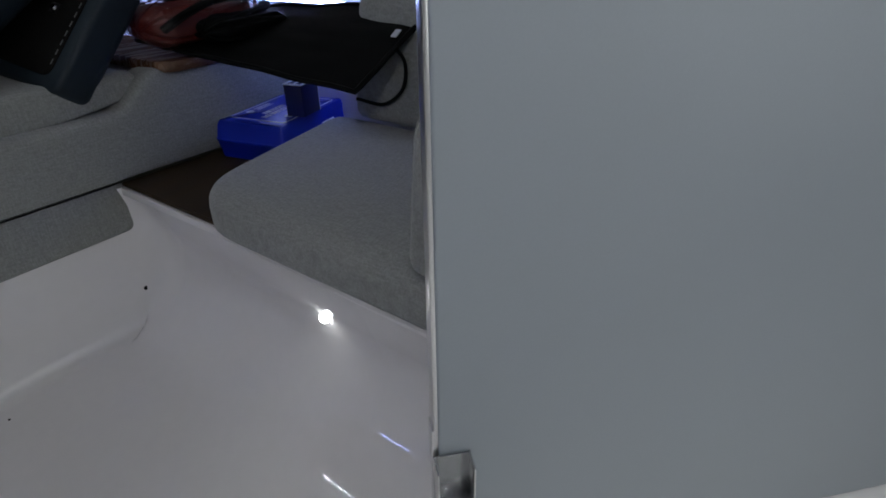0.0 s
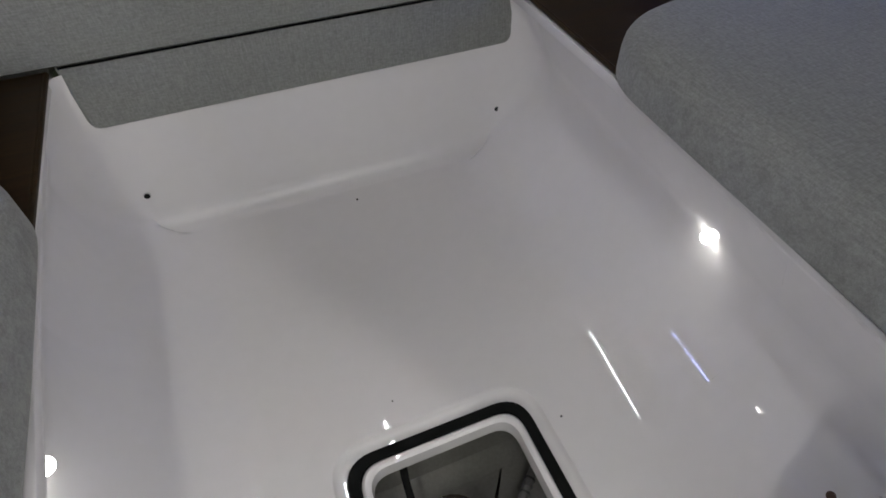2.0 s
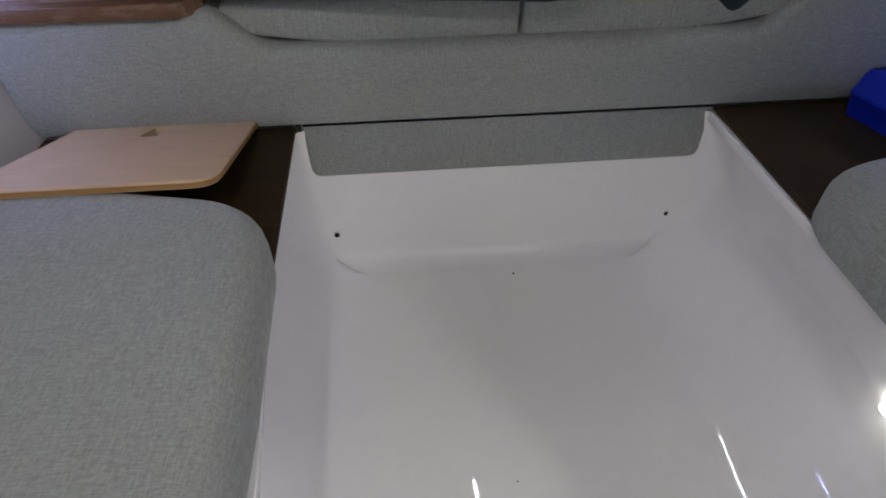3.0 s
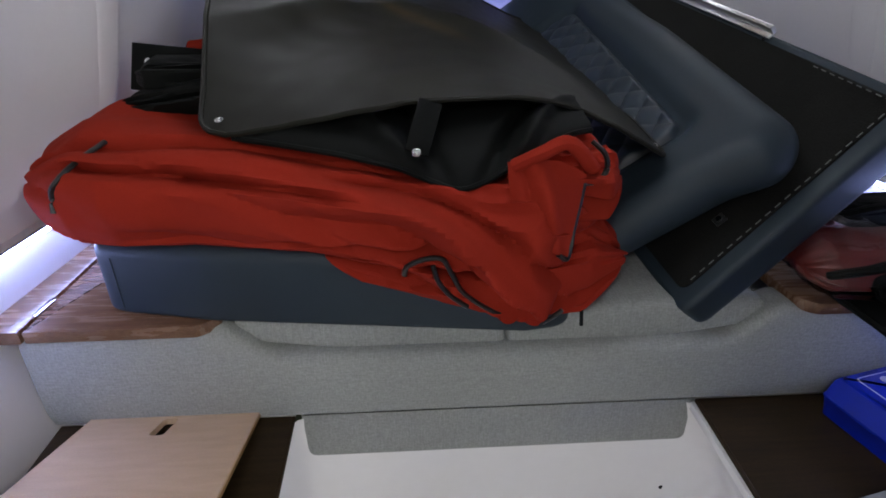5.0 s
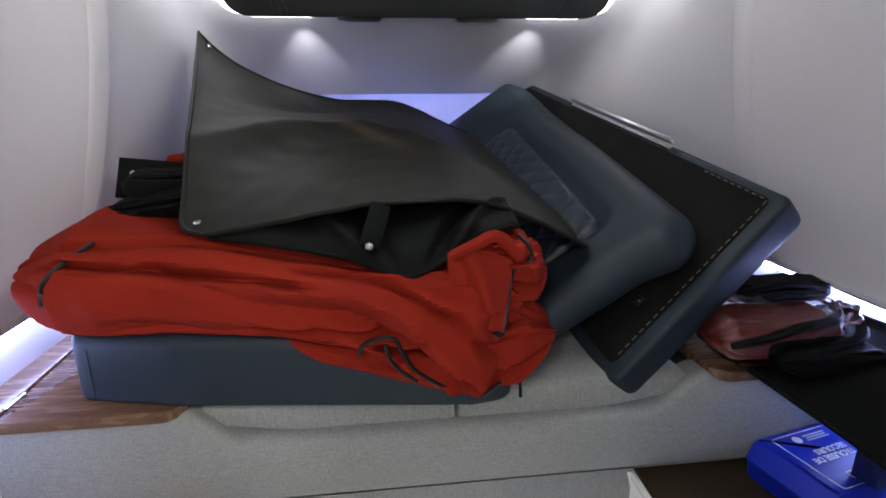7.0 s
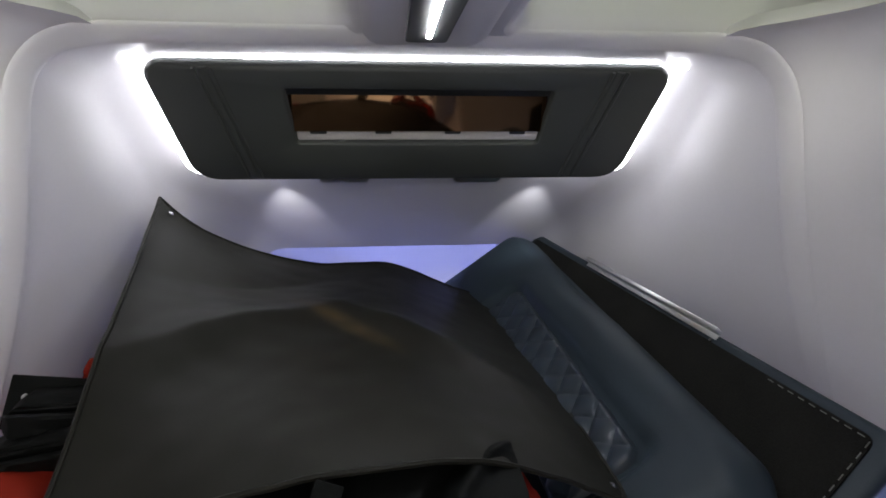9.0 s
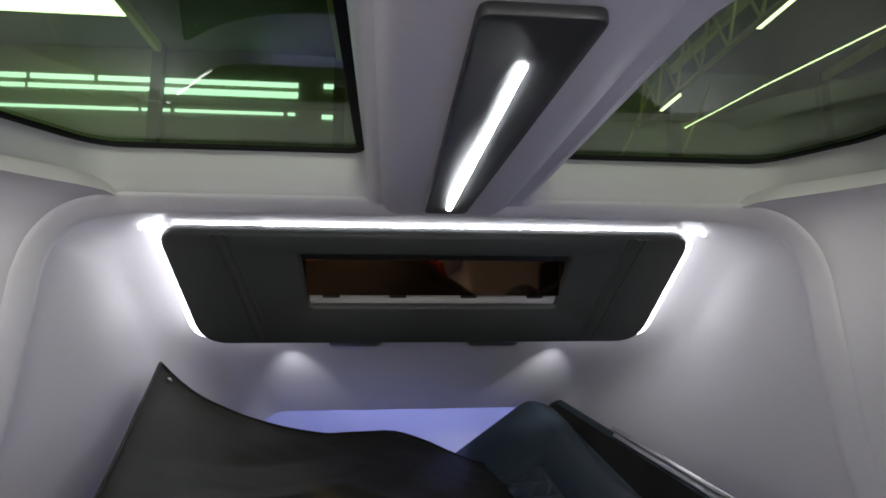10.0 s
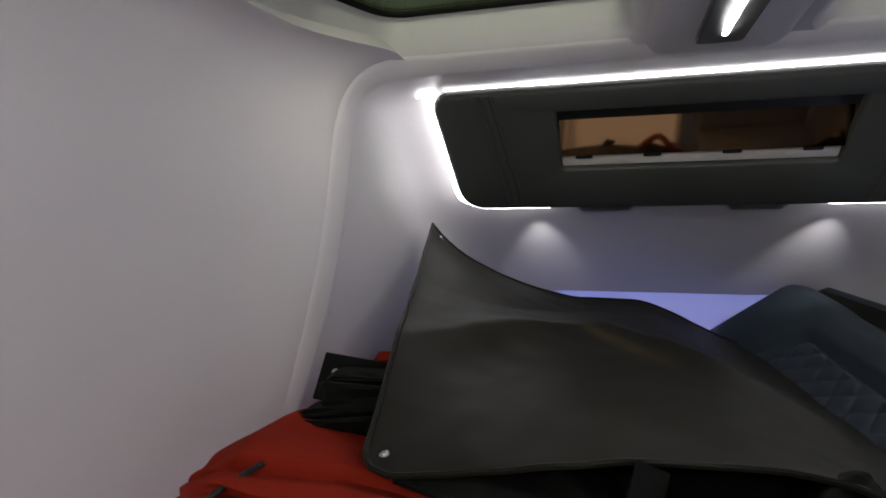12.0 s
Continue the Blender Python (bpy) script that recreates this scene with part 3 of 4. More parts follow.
def seat(sgn):
    """Side bench: its seat cushion, and the back cushion against the hull."""
    e = 0.352 if sgn > 0 else 0.382
    out = [(sgn * e, 0.685), (sgn * (e - 0.012), 0.40), (sgn * (e - 0.022), 0.085), (sgn * 0.84, 0.085), (sgn * 0.84, 0.79)]
    if sgn < 0:
        out = [(x, y if y > 0.2 else -0.5) for x, y in out]
    o = rounded(out, [0.13, 0.06, 0.07, 0.06, 0.06], 8)
    s = thing("seat_cushion", "grey woven fabric bench cushion on the side ledge", "cushion", "bench cushions")
    part("pad", pad(o, 0.353, 0.440, 0.012, 0.040, 6, 0.006), GREY, s)
    welt = [(p.x, p.y, 0.4365) for p in inset(o, 0.028)]
    part("seam", tube(welt, 0.0011, 6, closed=True), GREY, s)
    b = thing("back_cushion", "grey woven fabric backrest leaning on the hull side", "cushion", "backrests")
    prof = rounded([(0.800, 0.44), (0.88, 0.44), (0.935, 0.70), (0.845, 0.72)], [0.03, 0.03, 0.03, 0.04], 5)
    y1 = 0.755 if sgn < 0 else 0.70
    y0 = -0.5 if sgn < 0 else 0.19
    rings = []
    for y, d in ((y0, 0.02), (y0 + 0.006, 0.008), (y0 + 0.02, 0.0), (y1 - 0.05, 0.0), (y1 - 0.02, 0.002), (y1 - 0.006, 0.010), (y1, 0.025)):
        rings.append([(CX * 0 + sgn * p.x, y, p.y) for p in inset(prof, d)])
    part("pad", loft(rings), GREY, b)


seat(-1)
seat(1)
# aft backrest on the east bench
b = thing("aft_backrest", "grey woven fabric upright cushion across the bench end", "cushion")
prof = rounded([(0.178, 0.442), (0.075, 0.442), (0.055, 0.665), (0.158, 0.665)], [0.03, 0.04, 0.045, 0.06], 6)
rings = [[(x, p.x, p.y) for p in inset(prof, d)] for x, d in ((0.322, 0.018), (0.325, 0.010), (0.332, 0.004), (0.342, 0.001), (0.36, 0.0), (0.80, 0.0), (0.81, 0.01))]
part("pad", loft(rings), GREY, b)
part("seam", tube([(0.336, p.x, p.y) for p in inset(prof, 0.0015)], 0.0016, 6, closed=True), GREY, b)

# courtesy lamps in the sides of the pan
for x, y, z, turn in ((0.4072, 0.430, 0.2238, -111), (-0.4352, 0.430, 0.2238, 111)):
    lampm = Matrix.Translation((x, y, z)) @ Matrix.Rotation(radians(turn), 4, "Y")
    lamp = thing("courtesy_lamp", "small round lit courtesy lamp in the white seat side", "lamp", "courtesy lamps in the pan", at=lampm)
    part("bezel", cyl(0.0112, 0.010, (0, 0, 0.0), 20, bevel=0.0015), PRINT, lamp)
    part("lens", loft([[(0.0104 * math.cos(b) * math.cos(a), 0.0104 * math.cos(b) * math.sin(a), 0.005 + 0.0104 * math.sin(b)) for a in [math.pi * k / 11 for k in range(22)]] for b in (0.0, 0.3, 0.6, 0.9, 1.2, 1.5)]), LEDS, lamp, "bright lit lens")

# ---- the berth ----
def berth_front():
    rings = []
    for i in range(161):
        x = -0.838 + 1.712 * i / 160
        ax = abs(x - 0.0)
        z = 0.506 + 0.062 * sm(ax, 0.405, 0.50) + 0.008 * math.exp(-((ax - 0.515) / 0.02) ** 2)
        low = mid = x
        pts = [(x, 1.010, z), (x, 0.998, z - 0.001), (x, 0.990, z - 0.006), (x, 0.985, z - 0.013), (x, 0.983, z - 0.024)]
        pts += [(mid, 0.982, 0.455), (low, 0.983, 0.40), (low, 0.984, 0.375), (low, 0.986, 0.370), (low, 0.990, 0.368), (low, 1.06, 0.368), (x, 1.06, z - 0.004)]
        rings.append(pts)
    return loft(rings)


berth = thing("berth", "built-in berth with grey woven fabric front and strip", "berth", kind="structure")
part("front_panel", berth_front(), GREY, berth)
o = rounded([(-0.384, 0.249), (0.382, 0.249), (0.387, 0.3674), (-0.389, 0.3674)], [0.02, 0.02, 0.003, 0.003], 4)
rings = [[(p.x, y, p.y) for p in inset(o, d)] for y, d in ((1.04, 0.0), (1.000, 0.0), (0.996, 0.002), (0.993, 0.007))]
part("padded_strip", loft(rings), GREY, berth)
part("deck", prism([(-0.86, 1.02), (0.90, 1.02), (0.86, 1.6), (0.60, 2.60), (-0.56, 2.60), (-0.82, 1.6)], 0.42, 0.455, 0.003), WALL, berth, "white moulded berth deck")


def berth_cushion(x0, x1, lead):
    c = thing("berth_cushion", "grey woven fabric berth cushion under the pile", "cushion", "berth cushions")
    o = rounded([(x0, 1.010), (x1, 1.010), (x1, 2.3), (x0, 2.3)], 0.012, 4)
    bm = pad(o, 0.457, 0.575, 0.010, 0.022, 5, 0.003)
    for v in bm.verts:
        d = v.co.x - x0 if lead < 0 else x1 - v.co.x
        if v.co.z < 0.5 and d < 0.10:
            v.co.z += 0.07 * (1 - sm(d, 0.0, 0.10))
    part("pad", bm, GREY, c)


berth_cushion(-0.487, 0.0005, -1)
berth_cushion(0.0045, 0.487, 1)


def wood_top(sgn):
    w = thing("wood_side_top", "walnut side table top beside the berth", "shelf", "walnut side tops")
    cut = -0.818
    inner = [(cut + 0.0028, 0.972), (-0.53, 0.972), (-0.50, 1.0), (-0.50, 1.9), (cut + 0.0028, 1.9)]
    outer = [(-0.915, 0.972), (cut - 0.0028, 0.972), (cut - 0.0028, 1.8), (-0.83, 1.8), (-0.90, 1.40)]
    f = (lambda p: p) if sgn < 0 else (lambda p: (2 * CX - p[0] - 0.02, p[1]))
    part("leaf", prism(rounded([f(p) for p in inner], [0.002, 0.03, 0.01, 0.002, 0.002], 4), 0.563, 0.587, 0.004), WALNUT, w)
    part("edge_board", prism([f(p) for p in outer], 0.563, 0.587, 0.004), WALNUT, w)
    if sgn < 0:
        part("hinge", box(0.012, 0.055, 0.004, (cut, 1.045, 0.5885), 0.0018), CHROME, w, "polished steel hinge")


wood_top(-1)
wood_top(1)

# LED lines along the hull
for sgn in (-1, 1):
    l = thing("led_strip", "bright cool LED strip along the hull side", "LED strip", "hull LED strips")
    pts = [(CX + sgn * (lerp(y, W_LED) - 0.010), y, 0.675) for y in (-0.4, 0.2, 0.6, 1.0, 1.2, 1.4, 1.6, 1.75)]
    part("channel", tube(pts, 0.009, 8), ALU, l)
    part("diffuser", tube([(x - sgn * 0.008, y, z - 0.002) for x, y, z in pts], 0.0042, 8), LEDB, l, "lit diffuser")
    # flange added to keep the strip's light off the wall above it
    part("lip", loft([[(x + sgn * 0.014, y, z + 0.009), (x - sgn * 0.017, y, z + 0.009), (x - sgn * 0.017, y, z + 0.012), (x + sgn * 0.014, y, z + 0.012)] for x, y, z in pts]), ALU, l)
# unseen strip added behind the ceiling lip to turn the bow wall blue
l = thing("led_strip", "unseen blue LED strip added behind the ceiling lip to light the bow wall", "LED strip", "hull LED strips")
part("diffuser", tube([(-0.40, 2.412, 1.128), (0.44, 2.412, 1.128)], 0.006, 8), LEDV, l)

# ---- plywood board on the west shelf ----
bd = basis((-0.785, 0.995, 0.3665), (1, 0.0, 0.0), (0.0, -0.30, 0.075))
board = thing("plywood_lid", "pale birch plywood lid with a finger slot lying on the shelf", "board", at=bd)


def board_mesh(z0, z1, bev):
    o = rounded([(0.018, 0.0), (0.325, 0.0), (0.330, 0.302), (0.0, 0.302)], [0.012, 0.012, 0.035, 0.025], 6)
    hole = rounded([(0.157, 0.024), (0.181, 0.024), (0.175, 0.078), (0.151, 0.078)], 0.005, 3)
    bm = bmesh.new()
    faces = []
    for z, flip in ((z0, True), (z1, False)):
        es = []
        for loop, d in ((o, bev), (hole, -0.001)):
            vs = [bm.verts.new((p.x, p.y, z)) for p in inset(loop, d)]
            es += [bm.edges.new((vs[i], vs[(i + 1) % len(vs)])) for i in range(len(vs))]
            faces.append(vs)
        bmesh.ops.triangle_fill(bm, use_beauty=True, edges=es)
    mid = [[bm.verts.new((p.x, p.y, z)) for p in o] for z in (z0 + bev, z1 - bev)]
    for a, b in ((faces[0], mid[0]), (mid[0], mid[1]), (mid[1], faces[2]), (faces[1], faces[3])):
        for i in range(len(a)):
            j = (i + 1) % len(a)
            bm.faces.new((a[i], a[j], b[j], b[i]))
    return bm


bm = board_mesh(-0.012, -0.0005, 0.002)
# the local normal points down, so the top face is at the lower local height
bd_low = part("face", bm, BIRCH, board)
o = rounded([(0.018, 0.0), (0.325, 0.0), (0.330, 0.302), (0.0, 0.302)], [0.012, 0.012, 0.035, 0.025], 6)
part("edge", loft([[(p.x, p.y, z) for p in inset(o, -0.0006)] for z in (-0.0095, -0.0025)], caps=False), PLYEDGE, board, "darker layered plywood edge")

# ---- door leaf ----
dm = basis((0.231, 0.064, 0.0), (0.72, -0.69, 0), (0, 0, 1))
door = thing("door_1", "pale grey painted door leaf standing open", "door", kind="structure", at=dm)
part("leaf", box(0.90, 1.54, 0.030, (0.452, 0.773, -0.015), 0.004, 3), DOORP, door)
part("edge_strip", box(0.006, 1.50, 0.026, (0.000, 0.775, -0.015), 0.002), ALU, door, "thin bright metal edging")
latch = part("latch", box(0.004, 0.075, 0.024, (-0.003, 0.275, -0.015), 0.001), ALU, door, "grey metal latch plate")
DSTEEL = mat("dark_steel", (0.30, 0.31, 0.32), 0.25, metal=1.0, var=0.15, bump=0.02)
catch = part("catch", box(0.044, 0.082, 0.003, (0.018, 0.234, 0.003), 0.001), DSTEEL, door, "dark folded metal catch")
part("flange", box(0.0025, 0.082, 0.030, (-0.004, 0.234, 0.015), 0.001), CHROME, catch)
part("flange", box(0.0025, 0.082, 0.030, (0.040, 0.234, 0.015), 0.001), CHROME, catch)
part("flange", box(0.044, 0.0025, 0.030, (0.018, 0.194, 0.015), 0.001), CHROME, catch)

# downlights in the aft ceiling
for x in (0.45, -0.4):
    d = thing("downlight", "small round lit downlight in the pale ceiling", "lamp", "ceiling downlights")
    part("bezel", cyl(0.034, 0.008, (x, -0.35, 1.589), 24, bevel=0.003), CHROME, d)
    part("lens", cyl(0.024, 0.004, (x, -0.35, 1.584), 20), LEDW, d, "lit lens")

# ---- padded console under the sloping ceiling, with LED halo ----
PA = Vector((-0.562, 1.565, 1.560))
PM = basis(PA, (1, 0, 0), (0, 0.25, -0.222))
console = thing("headliner_console", "charcoal padded overhead console with an LED halo and a shelf slot", "console", at=PM)
PWID, PHT = 1.156, 0.346
# local: x across, y down the slope, z up and forward (away from the cabin)
OUT = rounded([(0, 0), (PWID, 0), (PWID - 0.028, PHT), (0.028, PHT)], [0.045, 0.045, 0.075, 0.075], 8)
SLOT = rounded([(0.284, 0.058), (0.890, 0.058), (0.880, 0.218), (0.294, 0.218)], [0.008, 0.008, 0.014, 0.014], 4)


def console_face():
    bm = bmesh.new()
    loops = []
    for poly, d, z in ((OUT, 0.012, -0.010), (SLOT, -0.006, -0.010)):
        vs = [bm.verts.new((p.x, p.y, z)) for p in inset(poly, d)]
        loops.append(vs)
    es = [bm.edges.new((v[i], v[(i + 1) % len(v)])) for v in loops for i in range(len(v))]
    bmesh.ops.triangle_fill(bm, use_beauty=True, edges=es)

    def skirt(first, poly, steps):
        prev = first
        for d, z in steps:
            cur = [bm.verts.new((p.x, p.y, z)) for p in inset(poly, d)]
            for i in range(len(cur)):
                j = (i + 1) % len(cur)
                bm.faces.new((prev[i], prev[j], cur[j], cur[i]))
            prev = cur
    skirt(loops[0], OUT, ((0.006, -0.008), (0.002, -0.004), (0.0, 0.002), (0.0, 0.012)))
    skirt(loops[1], SLOT, ((-0.002, -0.008), (0.0, -0.004), (0.0, 0.012)))
    return bm


part("pad", console_face(), HEADL, console)
for x0, x1 in ((0.128, 0.175), (PWID - 0.128, PWID - 0.175)):
    for dx in (-0.017, 0.017):
        pts = [(x0 + dx + (x1 - x0) * k / 8, 0.004 + (PHT - 0.024) * k / 8, -0.0105) for k in range(9)]
        part("piping", tube(pts, 0.0042, 6), HEADL, console)
    pts = [(x0 + (x1 - x0) * k / 8, 0.004 + (PHT - 0.026) * k / 8, -0.0085) for k in range(9)]
    part("welt", tube(pts, 0.011, 8, flat=0.5), HEADL, console)
s0 = inset(SLOT, -0.004)
part("slot_lining", loft([[(p.x, p.y, z) for p in s0] for z in (0.0, 0.018)], caps=False), PLASTIC, console)
part("slot_mirror", box(0.605, 0.140, 0.003, (0.587, 0.118, 0.026), turn=Matrix.Rotation(radians(-24), 4, "X")), MIRROR, console, "dark mirror at the back of the slot, orange reflections put into its tint")
lip = part("slot_lip", box(0.585, 0.026, 0.004, (0.587, 0.203, 0.006), 0.0015), mat("pale_lip", (0.55, 0.52, 0.50), 0.4), console, "pale lower lip")
for x in (0.345, 0.499, 0.667, 0.827):
    part("clip", box(0.040, 0.014, 0.008, (x, 0.188, 0.004), 0.003), PLASTIC, lip, "black clip")
for x in (0.395, 0.745):
    part("reading_lamp", prism(rounded([(x - 0.075, PHT - 0.012), (x + 0.075, PHT - 0.012), (x + 0.056, PHT + 0.017), (x - 0.056, PHT + 0.017)], 0.010, 4), -0.004, 0.010, 0.003), ALU, console, "satin metal lamp plate")
halo = inset(OUT, -0.010)
half = [p for p in halo]
n = len(half)
start = max(range(n), key=lambda i: (half[i].x < PWID / 2 and half[i].y > PHT * 0.9, half[i].x))
seq = [half[(start + i) % n] for i in range(n)]
west = [p for p in seq if p.x < PWID / 2 and p.y > 0.016]
east = [p for p in seq if p.x > PWID / 2 and p.y > 0.016]
west.sort(key=lambda p: (p.y, p.x))
east.sort(key=lambda p: (p.y, -p.x))
west.append(Vector((0.255, PHT + 0.010)))
east.append(Vector((PWID - 0.255, PHT + 0.010)))
for run in (west, east):
    part("halo_led", tube([(p.x, p.y, 0.007 + 0.010 * sm(p.y, PHT * 0.88, PHT)) for p in run], 0.0060, 8), LEDH, console, "bright white LED line")
part("halo_led", tube([(0.21 + 0.0366 * k, -0.001, 0.021) for k in range(21)], 0.0035, 6), LEDT, console, "bright white LED line")
part("halo_led", tube([(0.03 + (PWID - 0.06) * k / 20, -0.003, 0.016) for k in range(21)], 0.0011, 6), LEDT, console, "bright white LED line")
for x0, x1 in ((-0.036, 0.010), (PWID - 0.010, PWID + 0.036)):
    part("halo_led", tube([(x0 + (x1 - x0) * k / 6, 0.008 - 0.010 * math.sin(math.pi * k / 6), 0.014) for k in range(7)], 0.0036, 8), LEDH, console, "bright white LED line")
part("backing", prism(inset(OUT, 0.05), 0.031, 0.036), PLASTIC, console)
# added spots, no fitting of their own, draw the light cones below the console
for x in (-0.345, 0.385):
    spot("cone_spot", (x, 1.834, 1.312), (x, 2.39, 1.056), 4.6, WHITE, 50, 1.0, 0.004)

# ---- ceiling lamp ----
cl = thing("ceiling_lamp", "long dark ceiling lamp with a lit white LED line", "lamp")
LP = [(-0.020, 1.410), (0.058, 1.410), (0.080, 0.766), (-0.022, 0.766)]
part("housing", prism(rounded(LP, 0.012, 4), 1.566, 1.5785, 0.003), LAMPB, cl)
part("diffuser", prism(rounded([(0.0175, 1.372), (0.0258, 1.372), (0.0325, 0.836), (0.0225, 0.836)], 0.004, 3), 1.5635, 1.567, 0.001), LEDW, cl, "lit white diffuser")

# ---- the pile on the berth ----
navy = thing("loose_seat_cushion", "long navy vinyl seat cushion lying on the berth", "cushion")
o = rounded([(-0.700, 1.018), (-0.50, 0.972), (0.02, 0.925), (0.10, 0.94), (0.12, 1.52), (-0.66, 1.56)], [0.05, 0.2, 0.05, 0.05, 0.05, 0.05], 8)
bm = pad(o, 0.593, 0.735, 0.012, 0.03, 5)
for v in bm.verts:
    v.co.z -= 0.012 * sm(v.co.x, -0.55, 0.1)
part("pad", bm, NAVY, navy)
corner = min(inset(o, -0.0006), key=lambda p: (p.x + 0.665) ** 2 + (p.y - 1.0) ** 2)
part("seam", tube([(corner.x, corner.y, z) for z in (0.606, 0.64, 0.67, 0.702)], 0.0013, 5), NAVYD, navy)


def ridge(x, y, z, p=3):
    return (1 - abs(noise.noise((x, y, z)))) ** p


def fold(x, a, k):
    """Long slanting folds with sharp crests, and smaller creases between them."""
    f = 0.040 * (ridge(x * 1.7 + a * 0.5, a * 0.9 + x * 1.6, k, 2) - 0.6)
    f += 0.008 * (ridge(x * 4.0 - a, a * 1.8 - x * 2.4, k + 4, 3) - 0.5)
    f += 0.003 * noise.noise((x * 11, a * 3.0 + x * 3.0, k + 9))
    f += 0.0012 * noise.noise((x * 30 - a * 3, a * 9.0, k + 15))
    f += (0.005 + 0.016 * sm(x, -0.22, 0.02)) * (ridge(x * 6.5 - a * 1.7, a * 1.9 + x * 5.0, k + 7, 4) - 0.4)
    f -= 0.010 * (ridge(x * 3.2 - a * 1.5, a * 0.6 + 3.0, k + 30, 6) - 0.3)
    f += 0.024 * math.exp(-((a + 0.35 - 1.0 * sm(x, -0.22, 0.10)) / 0.12) ** 2) * sm(x, -0.38, -0.18) * 1.6
    f -= 0.024 * math.exp(-((a + 0.06 - 1.0 * sm(x, -0.22, 0.10)) / 0.08) ** 2) * sm(x, -0.38, -0.2)
    f -= 0.022 * math.exp(-((a + 0.66 - 1.0 * sm(x, -0.20, 0.12)) / 0.07) ** 2) * sm(x, -0.34, -0.2)
    f -= 0.022 * math.exp(-((a + 0.80 - 0.15 * math.sin(4 * x)) / 0.09) ** 2) * (1 - sm(x, -0.2, 0.0))
    f -= 0.030 * math.exp(-((a - 0.35 + 0.8 * (x + 0.3)) / 0.07) ** 2) * sm(x, -0.40, -0.3) * (1 - sm(x, -0.12, -0.02))
    f -= 0.020 * math.exp(-((a + 0.45 - 0.30 * (x + 0.5)) / 0.07) ** 2) * sm(x, -0.72, -0.6) * (1 - sm(x, -0.3, -0.15)) * 1.7
    f -= 0.024 * math.exp(-((a - 0.45 + 1.9 * (x + 0.25)) / 0.08) ** 2) * sm(x, -0.36, -0.28) * (1 - sm(x, -0.12, -0.02))
    return f


def blob(x0, x1, centre, ry, rz, k, nx=170, na=130, amp=1.0, power=0.68):
    """A heap of cloth: closed sections along x, each round at its front and folded."""
    rings = []
    for i in range(nx + 1):
        u = i / nx
        x = x0 + (x1 - x0) * u
        end = min(1.0, (min(u, 1 - u) / 0.13)) ** 0.45 if 0 < u < 1 else 0.03
        cy, cz = centre(u)
        ring = []
        for j in range(na):
            a = 2 * math.pi * j / na
            c, s2 = math.cos(a), math.sin(a)
            yy = math.copysign(abs(c) ** power, c)
            zz = math.copysign(abs(s2) ** power, s2)
            d = fold(x, (a - math.pi), k) * amp * (1 if zz > -0.6 else 0.3)
            r1, r2 = ry(u) * (0.35 + 0.65 * end) + d, rz(u) * end + d * 0.8
            xx = x + noise.noise((a * 2, u * 3, k + 20)) * 0.012
            ring.append((xx, cy + yy * max(0.004, r1), cz + zz * max(0.004, r2)))
        rings.append(ring)
    return loft(rings)


red = thing("red_cover", "crumpled red canvas cover with black piping thrown over the cushion", "cover")
cen = lambda u: (lerp(u, [(0, 1.12), (0.3, 1.17), (0.7, 1.14), (1, 1.08)]), lerp(u, [(0, 0.812), (0.15, 0.818), (0.5, 0.800), (0.75, 0.775), (1, 0.735)]))
bm = blob(-0.775, 0.145, cen, lambda u: lerp(u, [(0, 0.16), (0.2, 0.235), (0.6, 0.265), (0.85, 0.25), (1, 0.19)]), lambda u: lerp(u, [(0, 0.085), (0.15, 0.10), (0.5, 0.085), (0.68, 0.078), (0.78, 0.08), (0.88, 0.11), (1, 0.12)]), 1.0)
skin = BVHTree.FromBMesh(bm)
part("cloth", bm, RED, red)
bm = blob(-0.03, 0.150, lambda u: (0.985, 0.838), lambda u: 0.085, lambda u: 0.055, 6.0, 70, 80, 0.9)
part("crumple", bm, RED, red)
bm = blob(-0.30, 0.168, lambda u: (lerp(u, [(0, 0.985), (0.6, 0.945), (1, 0.965)]), lerp(u, [(0, 0.725), (0.5, 0.690), (0.8, 0.700), (1, 0.715)])), lambda u: 0.062, lambda u: lerp(u, [(0, 0.03), (0.6, 0.062), (0.85, 0.078), (1, 0.06)]), 11.0, 100, 80, 0.75)
part("corner", bm, RED, red)
bm = blob(-0.62, -0.48, lambda u: (1.42, 0.95), lambda u: 0.06, lambda u: lerp(u, [(0, 0.03), (1, 0.06)]), 12.0, 50, 60, 0.5)
part("fold", bm, RED, red)
# a turned-back corner with its bound edge
FA, FB, FC, FD = Vector((-0.030, 0.905, 0.884)), Vector((0.080, 0.900, 0.866)), Vector((0.056, 0.868, 0.752)), Vector((-0.020, 0.880, 0.800))


def turned(u, v):
    p = FA * (1 - u) * (1 - v) + FB * u * (1 - v) + FC * u * v + FD * (1 - u) * v
    bulge = -0.020 * math.sin(math.pi * u) * math.sin(math.pi * min(1, v * 1.1)) - 0.012 * math.exp(-((u - 0.35 - 0.4 * v) / 0.13) ** 2) + 0.008 * math.exp(-((u - 0.15 - 0.3 * v) / 0.08) ** 2)
    return p + Vector((0, bulge, 0.012 * math.sin(math.pi * u) * (1 - v) + 0.004 * noise.noise((u * 5, v * 5, 1))))


part("turned_corner", sheet(turned, 30, 30, 0.003), RED, red)
roll = [(-0.02, 0.905, 0.878), (0.015, 0.892, 0.900), (0.044, 0.890, 0.914), (0.066, 0.895, 0.900), (0.090, 0.905, 0.872)]
part("rolled_edge", tube(smooth_path(roll, 8), 0.013, 10, flat=0.8), RED, red)
bound = []
